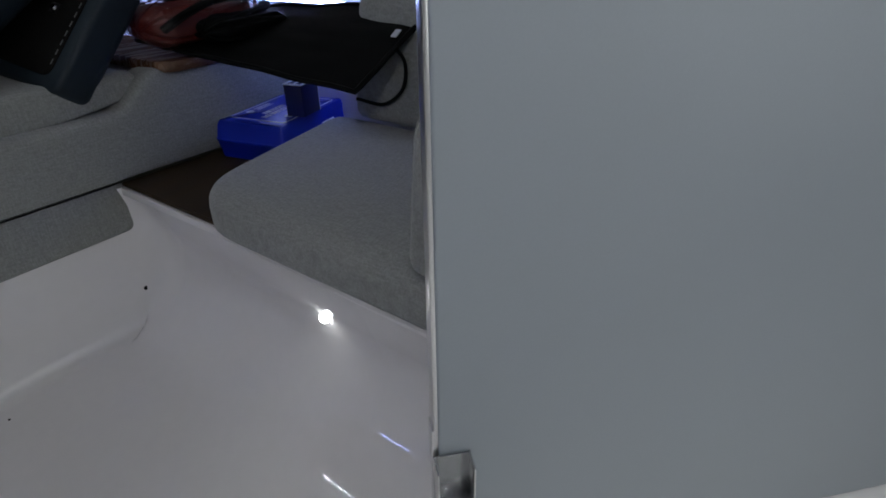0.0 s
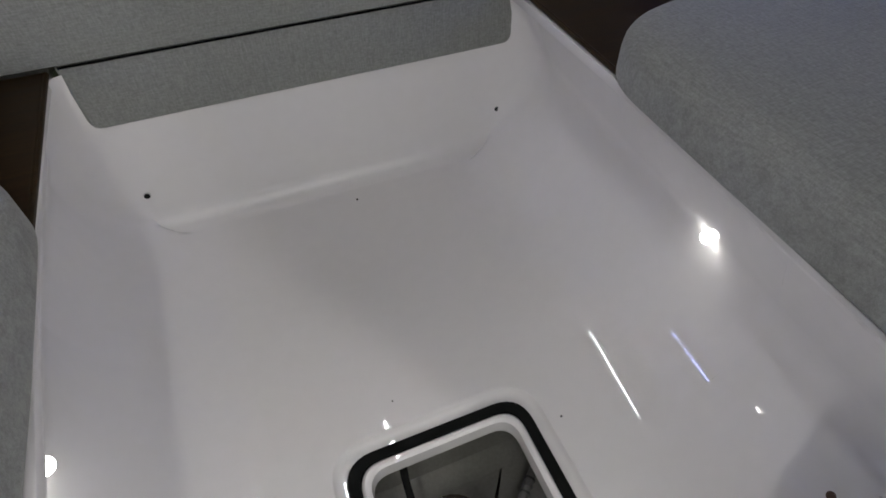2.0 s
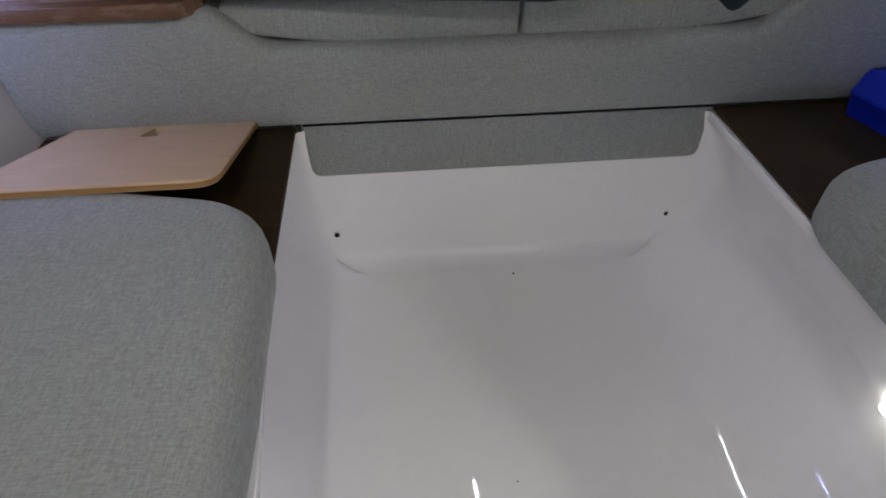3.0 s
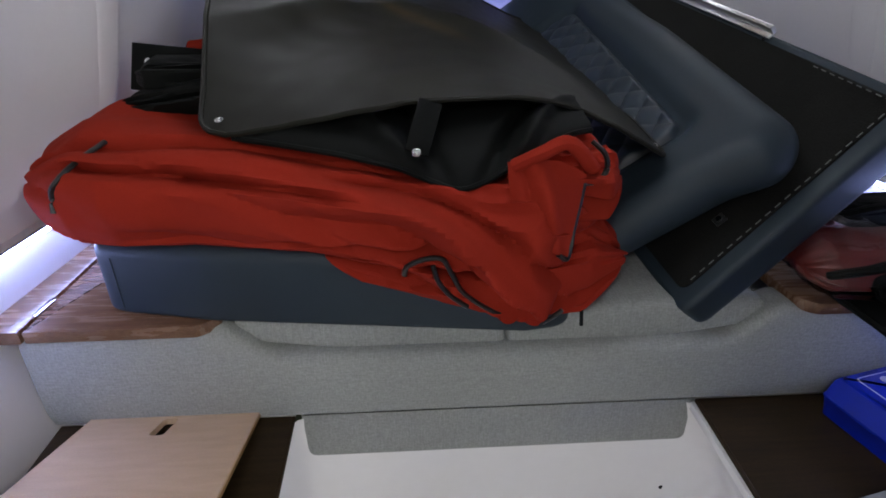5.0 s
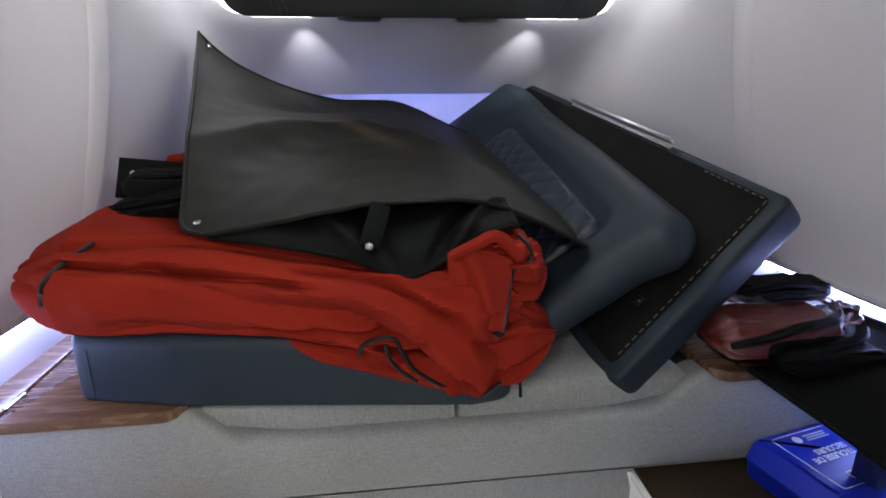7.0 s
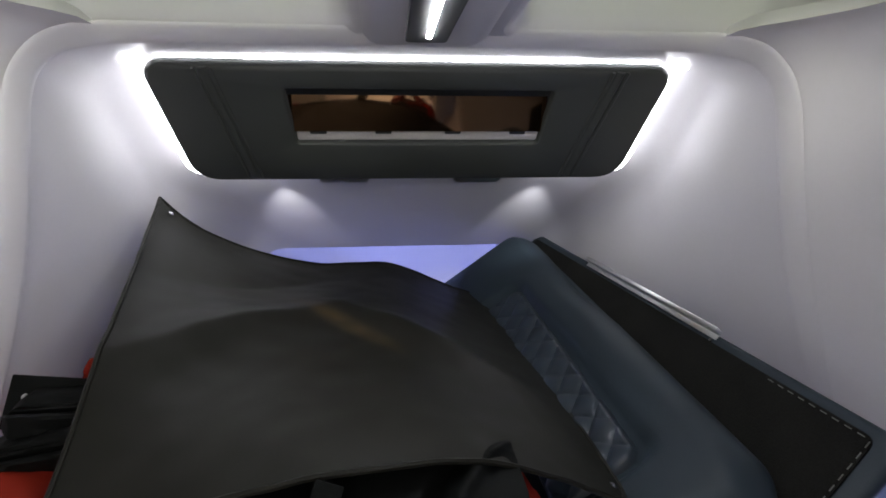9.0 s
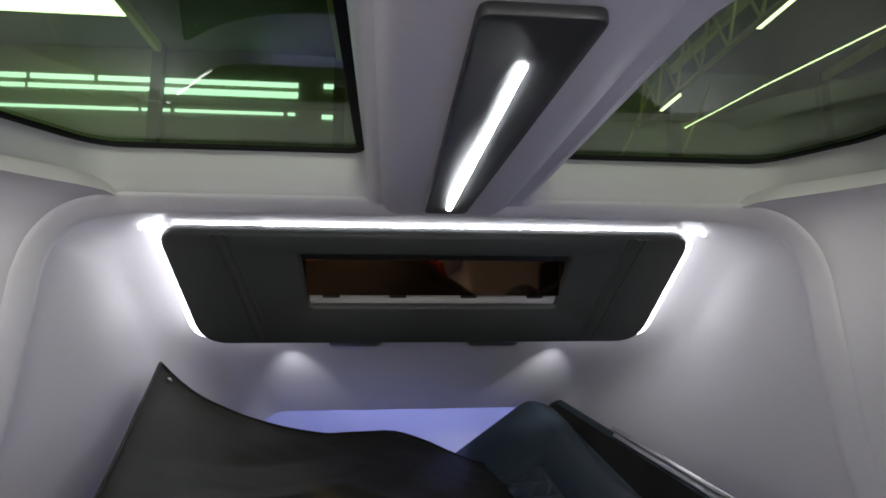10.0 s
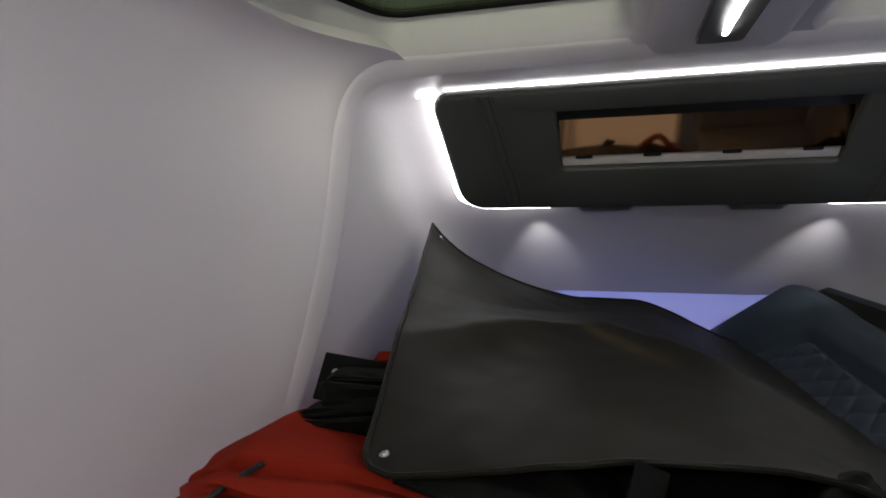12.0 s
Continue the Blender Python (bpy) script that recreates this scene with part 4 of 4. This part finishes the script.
for x, z in ((-0.610, 0.896), (-0.632, 0.880), (-0.650, 0.860), (-0.662, 0.838), (-0.662, 0.818)):
    hit = skin.ray_cast(Vector((x, 0.5, z)), Vector((0, 1, 0)))[0]
    bound.append((x, (hit.y if hit else 0.955) - 0.002, z))
for pts in (bound,
            [turned(1, 0.05), turned(1, 0.35), turned(1, 0.7), turned(1, 1.0), turned(0.8, 1.0)],
            [(0.092, 0.925, 0.905), (0.108, 0.912, 0.890), (0.110, 0.905, 0.868), (0.095, 0.900, 0.855), (0.082, 0.900, 0.852)],
            [(-0.177, 0.905, 0.712), (-0.172, 0.888, 0.735), (-0.148, 0.880, 0.750), (-0.122, 0.876, 0.752), (-0.108, 0.872, 0.729), (-0.090, 0.868, 0.698), (-0.049, 0.866, 0.668), (-0.02, 0.868, 0.658)],
            [(-0.135, 0.876, 0.742), (-0.128, 0.872, 0.718), (-0.110, 0.868, 0.695), (-0.085, 0.866, 0.676)],
            [(0.030, 0.872, 0.640), (0.046, 0.868, 0.654), (0.058, 0.868, 0.664)]):
    part("piping", tube(smooth_path(pts, 6), 0.0046, 8, flat=0.8), PIPING, red, "glossy black piping")
part("toggle", tube([(0.100, 0.905, 0.640), (0.101, 0.900, 0.612)], 0.003, 6), RUBBER, red, "black cord end")


def snap(where, normal, parent, r=0.0068):
    q = Vector(normal).normalized().to_track_quat("Z", "Y").to_matrix().to_4x4()
    cap = [[(r * k * math.cos(2 * math.pi * i / 18), r * k * math.sin(2 * math.pi * i / 18), r * h) for i in range(18)] for k, h in ((1.0, 0.0), (1.0, 0.14), (0.92, 0.24), (0.74, 0.22), (0.68, 0.20), (0.62, 0.34), (0.46, 0.48), (0.24, 0.56), (0.05, 0.58))]
    part("snap", loft(cap), CHROME, parent, "chrome press stud").matrix_local = Matrix.Translation(where) @ q


liner = thing("black_bag", "crumpled black canvas bag with a strap and press stud", "bag")
bm = blob(-0.36, 0.13, lambda u: (lerp(u, [(0, 1.15), (0.45, 1.17), (1, 1.15)]), lerp(u, [(0, 0.876), (0.4, 0.874), (1, 0.858)])), lambda u: lerp(u, [(0, 0.09), (0.4, 0.135), (1, 0.10)]), lambda u: lerp(u, [(0, 0.036), (0.4, 0.062), (1, 0.05)]), 3.0, 110, 90, 0.8)
part("cloth", bm, BLACK, liner)
LOW = [(-0.450, 0.995, 0.905), (-0.345, 0.955, 0.900), (-0.262, 0.940, 0.889), (-0.184, 0.930, 0.872), (-0.136, 0.915, 0.856), (-0.094, 0.905, 0.843), (-0.063, 0.910, 0.853), (-0.023, 0.925, 0.868), (0.025, 0.945, 0.889), (0.07, 0.965, 0.905), (0.108, 0.985, 0.905)]
TOP = [(-0.450, 0.925), (-0.388, 0.932), (-0.283, 0.940), (-0.177, 0.946), (-0.033, 0.946), (0.108, 0.92)]


def bag_front(u, v):
    x = -0.418 + 0.526 * u
    y0 = sum(lerp(x + d, [(a, b) for a, b, c in LOW]) for d in (-0.01, 0.0, 0.01)) / 3
    z0 = sum(lerp(x + d, [(a, c) for a, b, c in LOW]) for d in (-0.01, 0.0, 0.01)) / 3
    z1 = max(lerp(x, TOP), z0 + 0.004)
    y = y0 + (1.13 - y0) * v
    z = z0 + (z1 - z0) * v ** 0.75
    f = 0.026 * math.exp(-((x + 0.055 - 0.16 * v) / 0.020) ** 2) - 0.022 * math.exp(-((x + 0.015 - 0.14 * v) / 0.022) ** 2)
    f += 0.018 * math.exp(-((x + 0.115 + 0.10 * v) / 0.018) ** 2) - 0.014 * math.exp(-((x + 0.16 + 0.16 * v) / 0.025) ** 2)
    f += 0.006 * noise.noise((x * 9, v * 2.0, 4)) + 0.003 * (0.5 - ridge(x * 9 + v * 1.5, v * 1.8, 2.0, 4))
    f *= min(1, v * 5 + 0.15) * min(1, (1 - v) * 4 + 0.1)
    roll = 0.008 * math.sin(math.pi * min(1, v * 4))
    return Vector((x, y + f * 0.8 - roll, z + 0.012 * math.sin(math.pi * v) - f * 0.6))


part("front", sheet(bag_front, 110, 40, 0.004), BLACK, liner)
part("hem", tube([bag_front(k / 60, 0) for k in range(61)], 0.0045, 6), BLACK, liner)
tab = part("strap", box(0.034, 0.005, 0.078, (-0.143, 0.940, 0.926), 0.0015, turn=Matrix.Rotation(radians(20), 4, "Y") @ Matrix.Rotation(radians(-34), 4, "X")), BLACK, liner, "black strap")
snap((-0.154, 0.909, 0.899), (0, -0.85, 0.5), tab, 0.0062)

flap = thing("black_strap", "folded black canvas strap with press studs on the red cover", "strap")
part("strap", box(0.15, 0.006, 0.085, (-0.595, 1.27, 0.955), 0.002, turn=Matrix.Rotation(radians(6), 4, "Y") @ Matrix.Rotation(radians(-22), 4, "X")), BLACK, flap)
bm = blob(-0.66, -0.45, lambda u: (1.20, lerp(u, [(0, 0.905), (1, 0.925)])), lambda u: 0.06, lambda u: lerp(u, [(0, 0.016), (1, 0.035)]), 8.0, 60, 50, 0.5)
part("roll", bm, BLACK, flap)
bm = blob(-0.64, -0.46, lambda u: (1.24, 0.955), lambda u: 0.05, lambda u: 0.028, 9.0, 60, 50, 0.5)
part("fold", bm, BLACK, flap)
snap((-0.632, 1.257, 0.972), (-0.1, -1, 0.3), flap)
snap((-0.592, 1.238, 0.930), (-0.1, -1, 0.3), flap, 0.006)

# stiff black sheet over the pile
S00, S10, S01, S11 = Vector((-0.463, 0.979, 0.909)), Vector((0.300, 1.105, 0.812)), Vector((-0.614, 1.793, 1.292)), Vector((0.30, 2.16, 0.93))


def crease(u, v, a, b, width):
    """Height of a soft crease along the line from a to b of the sheet."""
    p, a, b = Vector((u, v)), Vector(a), Vector(b)
    t = max(0.0, min(1.0, (p - a).dot(b - a) / (b - a).length_squared))
    d = (p - a - (b - a) * t).length / width
    return math.exp(-d ** 1.3) * math.sin(math.pi * (0.12 + 0.76 * t))


def cover(u, v):
    # rounded corners: the rows shorten towards the lower and upper edges
    r = 0.05 if v < 0.5 else 0.02
    e = min(v, 1 - v)
    k = r - math.sqrt(max(0.0, r * r - (r - e) ** 2)) if e < r else 0.0
    u = k + (1 - 2 * k) * u
    p = S00 * (1 - u) * (1 - v) + S10 * u * (1 - v) + S01 * (1 - u) * v + S11 * u * v
    # lower edge arched over the bag; upper edge dips from its tip and rises in the middle
    z = 0.098 * math.sin(math.pi * u ** 1.3) * (1 - v) ** 1.5
    z += -0.075 * math.sin(math.pi * u ** 0.55) * v ** 2
    z += 0.060 * math.exp(-((u - 0.62) / 0.2) ** 2) * v ** 2
    z += 0.026 * crease(u, v, (0.02, 0.34), (0.45, 0.60), 0.07) + 0.024 * crease(u, v, (0.42, 0.62), (0.88, 0.30), 0.07)
    z -= 0.020 * crease(u, v, (0.05, 0.66), (0.42, 0.86), 0.10)
    z += 0.007 * noise.noise((u * 5, v * 5, 2.0)) + 0.002 * noise.noise((u * 16, v * 16, 5.0))
    y = -0.045 * math.sin(math.pi * u) * (1 - v) ** 2
    return p + Vector((0, y, z))


cov = thing("vinyl_sheet", "stiff black vinyl sheet with press studs draped over the pile", "cover")
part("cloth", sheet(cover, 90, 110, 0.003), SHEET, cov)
edge = [cover(k / 40, 0) for k in range(41)] + [cover(1, k / 90) for k in range(1, 91)] + [cover(1 - k / 40, 1) for k in range(1, 41)] + [cover(0, 1 - k / 90) for k in range(1, 90)]
part("hem", tube(edge, 0.0042, 6, closed=True), SHEET, cov, "folded hem")
for u, v in ((0.034, 0.036), (0.972, 0.035), (0.022, 0.962), (0.93, 0.90)):
    a, b, c2 = cover(u, v), cover(min(1, u + 0.01), v), cover(u, min(1, v + 0.01))
    nn = (b - a).cross(c2 - a).normalized()
    snap(a + nn * 0.004, nn, cov)

# navy backrest with a quilted panel
RC = Vector((0.452, 1.005, 0.885))
BM = basis(RC, (-0.034, 1.28, 0.256), (-0.26, -0.04, -0.20))
back = thing("quilted_backrest", "navy vinyl backrest with a diamond quilted panel leaning on the pile", "backrest", at=BM)


def rim_distance(x, y, x0, x1, y0, y1, r):
    """How far a point lies inside a rounded rectangle."""
    cx, cy = (x0 + x1) / 2, (y0 + y1) / 2
    qx, qy = abs(x - cx) - (x1 - x0) / 2 + r, abs(y - cy) - (y1 - y0) / 2 + r
    return r - math.hypot(max(qx, 0), max(qy, 0)) - min(max(qx, qy), 0)


def bolster():
    """The padded back: rounded rims all round, a shallow dish for the quilted panel."""
    x0, x1, y0, y1, r = 0.006, 1.315, -0.022, 0.400, 0.085
    nx, ny = 120, 44

    def at(i, j, side):
        fx = 0.5 - 0.5 * math.cos(math.pi * i / nx)
        x = x0 + (x1 - x0) * fx
        e = min(x - x0, x1 - x)
        k = r - math.sqrt(max(0.0, r * r - (r - e) ** 2)) if e < r else 0.0
        fy = 0.5 - 0.5 * math.cos(math.pi * j / ny)
        y = y0 + k + (y1 - y0 - 2 * k) * fy
        d = max(0.0, rim_distance(x, y, x0, x1, y0, y1, r))
        h = 0.055 * math.sqrt(max(0.0, 1 - (1 - min(1.0, d / 0.060)) ** 2))
        if side < 0:
            return (x + 0.022 * sm(y, 0.04, 0.14) * (1 - sm(x, 0.0, 0.4)), y, -0.055 - h)
        h -= 0.020 * sm(rim_distance(x, y, 0.140, 1.02, 0.085, 0.330, 0.06), -0.004, 0.030)
        h += 0.035 * sm(x, 0.98, 1.27) * min(1, d / 0.05)
        waist = 0.014 * math.sin(math.pi * sm(x, 0.55, 1.15)) * (1 - fy)
        return (x + 0.022 * sm(y, 0.04, 0.14) * (1 - sm(x, 0.0, 0.4)), y + waist, -0.055 + h)
    bm = bmesh.new()
    top = [[bm.verts.new(at(i, j, 1)) for j in range(ny + 1)] for i in range(nx + 1)]
    low = [[top[i][j] if i in (0, nx) or j in (0, ny) else bm.verts.new(at(i, j, -1)) for j in range(ny + 1)] for i in range(nx + 1)]
    for g, flip in ((top, False), (low, True)):
        for i in range(nx):
            for j in range(ny):
                q = (g[i][j], g[i + 1][j], g[i + 1][j + 1], g[i][j + 1])
                bm.faces.new(q[::-1] if flip else q)
    return bm


part("pad", bolster(), NAVY, back)


def quilt(u, v):
    x, y = 0.185 + 0.80 * u, 0.115 + 0.185 * v
    d = abs(math.sin((x * 1.0 + y * 1.1) * math.pi / 0.082)) * abs(math.sin((x * 1.0 - y * 1.1) * math.pi / 0.082))
    rim = rim_distance(x, y, 0.185, 0.985, 0.115, 0.300, 0.035)
    return (x, y, -0.024 + 0.010 * d ** 0.32 * max(0, min(1, rim / 0.012)) + 0.010 * max(-1, min(1, rim / 0.008)))


part("quilted_panel", sheet(quilt, 220, 60), NAVYD, back, "diamond quilted inset")

# upturned cushion with a black felt underside
PC = Vector((0.660, 1.037, 0.934))
QM = basis(PC, (-0.16, 1.325, 0.208), (-0.308, -0.055, -0.331))
up = thing("upturned_cushion", "navy cushion turned over with its black felt underside showing", "cushion", at=QM)
o = rounded([(-0.02, 0.0), (1.34, 0.0), (1.34, 0.505), (-0.062, 0.505)], [0.03, 0.03, 0.03, 0.03], 6)
part("pad", pad(o, -0.085, 0.0, 0.03, 0.012, 5), NAVY, up)
felt = part("felt_base", prism(rounded([(0.015, 0.022), (1.31, 0.022), (1.31, 0.478), (-0.026, 0.478)], 0.02, 4), 0.0, 0.004, 0.001), FELT, up, "black felt underside")
for k in range(21):
    part("stitch", box(0.0014, 0.0115, 0.0016, (0.018 - 0.0018 * k, 0.036 + 0.0206 * k, 0.0045), turn=Matrix.Rotation(radians(5), 4, "Z")), STITCH, felt)
for k in range(9):
    part("stitch", box(0.0115, 0.0014, 0.0016, (0.034 + 0.0215 * k, 0.028, 0.0045)), STITCH, felt)
plate = part("stud_plate", box(0.022, 0.022, 0.003, (0.052, 0.345, 0.0055), 0.001), PLASTIC, up)
part("stud", cyl(0.007, 0.005, (0.052, 0.345, 0.008), 14, 0.005), CHROME, plate, "chrome press stud")
prof_bar = part("metal_profile", join(box(0.565, 0.010, 0.020, (0.645, -0.001, 0.014), 0.002), box(0.565, 0.018, 0.003, (0.645, 0.006, 0.0055), 0.001)), ALU, up, "aluminium profile")
part("screw", cyl(0.004, 0.004, (0.372, 0.020, 0.006), 10), CHROME, prof_bar)

# ---- east side: bags and first aid case ----
def flat_panel(name, a, b, c, d, thick, material, label, category, sag=0.0):
    A, B, C, D = Vector(a), Vector(b), Vector(c), Vector(d)
    t = thing(name, label, category)
    fn = lambda u, v: A * (1 - u) * (1 - v) + B * u * (1 - v) + C * u * v + D * (1 - u) * v + Vector((0, 0, -sag * math.sin(math.pi * u) * math.sin(math.pi * v) + 0.004 * noise.noise((u * 6, v * 6, 3))))
    part("cloth", sheet(fn, 30, 24, thick), material, t)
    edge = [fn(k / 20, 0) for k in range(21)] + [fn(1, k / 16) for k in range(1, 17)] + [fn(1 - k / 20, 1) for k in range(1, 21)] + [fn(0, 1 - k / 16) for k in range(1, 16)]
    part("hem", tube(edge, 0.006, 6, closed=True), material, t)
    return t


blk = flat_panel("black_cover_board", (0.545, 1.08, 0.622), (0.675, 0.565, 0.548), (0.895, 0.52, 0.690), (0.890, 1.12, 0.655), 0.006, BLACK, "stiff black fabric cover resting on the walnut top", "cover", -0.01)
part("tag", box(0.022, 0.014, 0.002, (0.80, 0.555, 0.642), turn=Matrix.Rotation(radians(-30), 4, "Y")), PRINT, blk, "small white tag")
part("cord", tube(smooth_path([(0.80, 0.56, 0.615), (0.80, 0.535, 0.585), (0.80, 0.545, 0.53), (0.80, 0.60, 0.49), (0.79, 0.67, 0.495)], 8), 0.004, 8), RUBBER, blk, "loop of black cord")

bag = thing("plastic_bag", "red and black lifejacket in a shiny clear plastic bag", "bag")
bm = blob(0.52, 0.80, lambda u: (1.02, lerp(u, [(0, 0.650), (1, 0.655)])), lambda u: lerp(u, [(0, 0.06), (0.5, 0.085), (1, 0.06)]), lambda u: 0.040, 14.0, 80, 70, 0.22)
part("lifejacket", bm, REDP, bag, "red nylon lifejacket")
for pts in ([(0.545, 0.965, 0.650), (0.580, 0.925, 0.682), (0.645, 0.925, 0.700), (0.725, 0.945, 0.700), (0.775, 0.985, 0.690)],
            [(0.600, 0.920, 0.640), (0.650, 0.905, 0.655), (0.710, 0.905, 0.668), (0.770, 0.920, 0.676), (0.800, 0.950, 0.68)],
            [(0.600, 1.060, 0.715), (0.660, 1.050, 0.735), (0.730, 1.055, 0.738), (0.800, 1.070, 0.72)]):
    part("strap", tube(smooth_path(pts, 8), 0.014, 8, flat=0.6), BLACK, bag, "black webbing")
bm = blob(0.61, 0.84, lambda u: (1.10, 0.712), lambda u: 0.045, lambda u: 0.022, 15.0, 60, 60, 0.25)
part("roll", bm, BLACK, bag)
bm = blob(0.60, 0.81, lambda u: (0.915, 0.643), lambda u: 0.045, lambda u: 0.026, 16.0, 60, 60, 0.22)
part("pouch", bm, BLACK, bag)
bm = blob(0.51, 0.82, lambda u: (1.01, lerp(u, [(0, 0.662), (1, 0.67)])), lambda u: lerp(u, [(0, 0.075), (0.5, 0.105), (1, 0.07)]), lambda u: 0.056, 17.0, 90, 80, 0.5)
wrap = part("film", bm, CLEAR, bag, "shiny clear plastic")
wrap.visible_shadow = False

KM = Matrix.Translation((0.750, 0.880, 0.3625)) @ Matrix.Rotation(radians(13), 4, "Z") @ Matrix.Diagonal((1, 1, 1.2, 1))
kit = thing("first_aid_case", "blue plastic first aid case with white lettering on dark shelf", "first aid case", at=KM)
o = rounded([(-0.142, -0.098), (0.142, -0.098), (0.142, 0.098), (-0.142, 0.098)], 0.016, 5)
bm = loft([[(p.x, p.y, z) for p in inset(o, d)] for z, d in ((0.0, 0.014), (0.002, 0.010), (0.034, 0.002), (0.036, 0.0), (0.040, 0.0), (0.042, 0.002), (0.066, 0.008), (0.073, 0.013), (0.075, 0.020))])
part("shell", bm, BLUEP, kit)
part("latch", box(0.05, 0.006, 0.02, (0.04, -0.099, 0.040), 0.002), PRINT, kit, "white latch")
fr = rounded([(-0.105, -0.078), (0.105, -0.078), (0.105, 0.072), (-0.105, 0.072)], 0.008, 4)
part("printed_frame", tube([(p.x, p.y, 0.0755) for p in fr], 0.0009, 4, closed=True), PRINT, kit, "thin white line")


def words(text, size, where, turn, parent):
    cu = bpy.data.curves.new("lettering", "FONT")
    cu.body, cu.size, cu.align_x, cu.extrude, cu.offset = text, size, "CENTER", 0.0003, 0.0006
    tmp = bpy.data.objects.new("tmp", cu)
    scene.collection.objects.link(tmp)
    me = bpy.data.meshes.new_from_object(tmp.evaluated_get(bpy.context.evaluated_depsgraph_get()))
    bpy.data.objects.remove(tmp)
    me.materials.clear()
    me.materials.append(PRINT)
    ob = new("lettering", me)
    ob.parent = parent
    ob.matrix_local = Matrix.Translation(where) @ Matrix.Rotation(radians(turn), 4, "Z")
    ob["label"] = "white lettering"
    return ob


words("TROUSSE DE", 0.019, (-0.030, 0.000, 0.0756), 180, kit)
words("SECOURS", 0.019, (-0.018, 0.019, 0.0756), 180, kit)
for k, wd in enumerate((0.060, 0.052, 0.058)):
    part("small_print", box(wd, 0.003, 0.0006, (-0.006, 0.046 + 0.0065 * k, 0.0756)), PRINT, kit)
part("badge", cyl(0.010, 0.0006, (-0.055, 0.054, 0.0756), 18), PRINT, kit)
for k in range(3):
    oo = rounded([(x - 0.05 + 0.028 * k, y - 0.055) for x, y in ((-0.009, -0.008), (0.009, -0.008), (0.009, 0.008), (-0.009, 0.008))], 0.003, 3)
    part("pictogram", tube([(p.x, p.y, 0.0755) for p in oo], 0.0008, 4, closed=True), PRINT, kit)
small = thing("small_box", "small dark blue carton with white edges standing by the case", "carton", at=Matrix.Translation((0.745, 0.800, 0.4535)) @ Matrix.Rotation(radians(15), 4, "Z"))
part("carton", box(0.070, 0.045, 0.072, (0, 0, 0.037), 0.001), NAVYP, small)
part("lid", join(box(0.072, 0.004, 0.003, (0, -0.021, 0.0735)), box(0.072, 0.004, 0.003, (0, 0.021, 0.0735)), box(0.004, 0.045, 0.003, (-0.034, 0, 0.0735)), box(0.004, 0.045, 0.003, (0.034, 0, 0.0735)), box(0.05, 0.003, 0.002, (0, 0, 0.0735))), PRINT, small, "white printed edge")
part("side", box(0.002, 0.046, 0.070, (0.036, 0, 0.036)), PRINT, small, "white side")

# ---- the hall outside the roof windows ----
hall = thing("hall", "dim industrial hall around the boat", "building", kind="structure")
part("roof", box(40, 40, 0.2, (0, 2, 7.7)), HALLR, hall)
part("far_wall", box(40, 0.2, 9, (0, 12.2, 3.2)), HALLW, hall)
part("side_wall", box(0.2, 40, 9, (-14, 2, 3.2)), HALLW, hall)
part("side_wall", box(0.2, 40, 9, (14, 2, 3.2)), HALLW, hall)
part("near_wall", box(40, 0.2, 9, (0, -12, 3.2)), HALLW, hall)
tagged(part("ground", box(60, 60, 0.1, (0, 0, -1.6)), HALLR), "dark concrete hall floor", "floor", kind="structure")
for z, h, spans in ((6.66, 0.085, ((-9.6, -7.7), (-7.62, -5.05))), (6.64, 0.13, ((-5.0, -2.1),)), (6.87, 0.10, ((-9.6, -7.7), (-7.6, -6.35), (-6.25, -2.1), (-1.55, -1.3))), (6.2, 0.055, ((-9.6, -5.4), (-5.32, -4.75), (-4.65, -2.4), (-2.3, -2.15))), (6.16, 0.09, ((-1.57, -1.13),))):
    for x0, x1 in spans:
        part("clerestory_pane", box(x1 - x0, 0.04, h, ((x0 + x1) / 2, 12.07, z)), DAYC, hall, "daylit strip window")
for k in range(9):
    part("skylight_sheet", box(0.26, 0.72, 0.03, (-7.5 + 0.275 * k, 10.45, 7.57), 0.01), DAY, hall, "daylit roof sheet")
part("lamp_disc", cyl(0.22, 0.05, (-7.1, 9.7, 7.5), 20), DAY, hall, "round hall lamp")
for x in (-9.0, -5.0, -1.2, 2.6, 6.4, 10.2):
    part("column", box(0.22, 0.2, 9, (x, 11.95, 3.2)), HALLR, hall)
    part("purlin", box(0.12, 22, 0.18, (x, 1.5, 7.5)), STEEL, hall)
for k in range(9):
    y = 12.0 - 0.85 * k
    part("truss_web", tube([(5.6, y, 6.2), (5.6, y - 0.42, 7.2)], 0.03, 6), STEEL, hall)
    part("truss_web", tube([(5.6, y - 0.42, 7.2), (5.6, y - 0.85, 6.2)], 0.03, 6), STEEL, hall)
for z in (6.2, 7.2):
    part("truss_chord", box(0.09, 8.0, 0.07, (5.6, 8.1, z), 0.01), STEEL, hall)
for k in range(3):
    part("wall_brace", tube([(3.2 + 1.4 * k, 11.98, 4.4), (4.6 + 1.4 * k, 11.98, 7.2)], 0.03, 6), STEEL, hall)
for y in (7.8, 11.1):
    part("tube_lamp", box(0.14, 0.8, 0.06, (5.85, y, 6.35), 0.01), DAY, hall)
part("conduit", tube([(6.75, 12.1, 6.2), (7.15, 9.9, 6.2), (7.75, 7.5, 6.2)], 0.010, 6), DAY, hall, "thin lit tube")
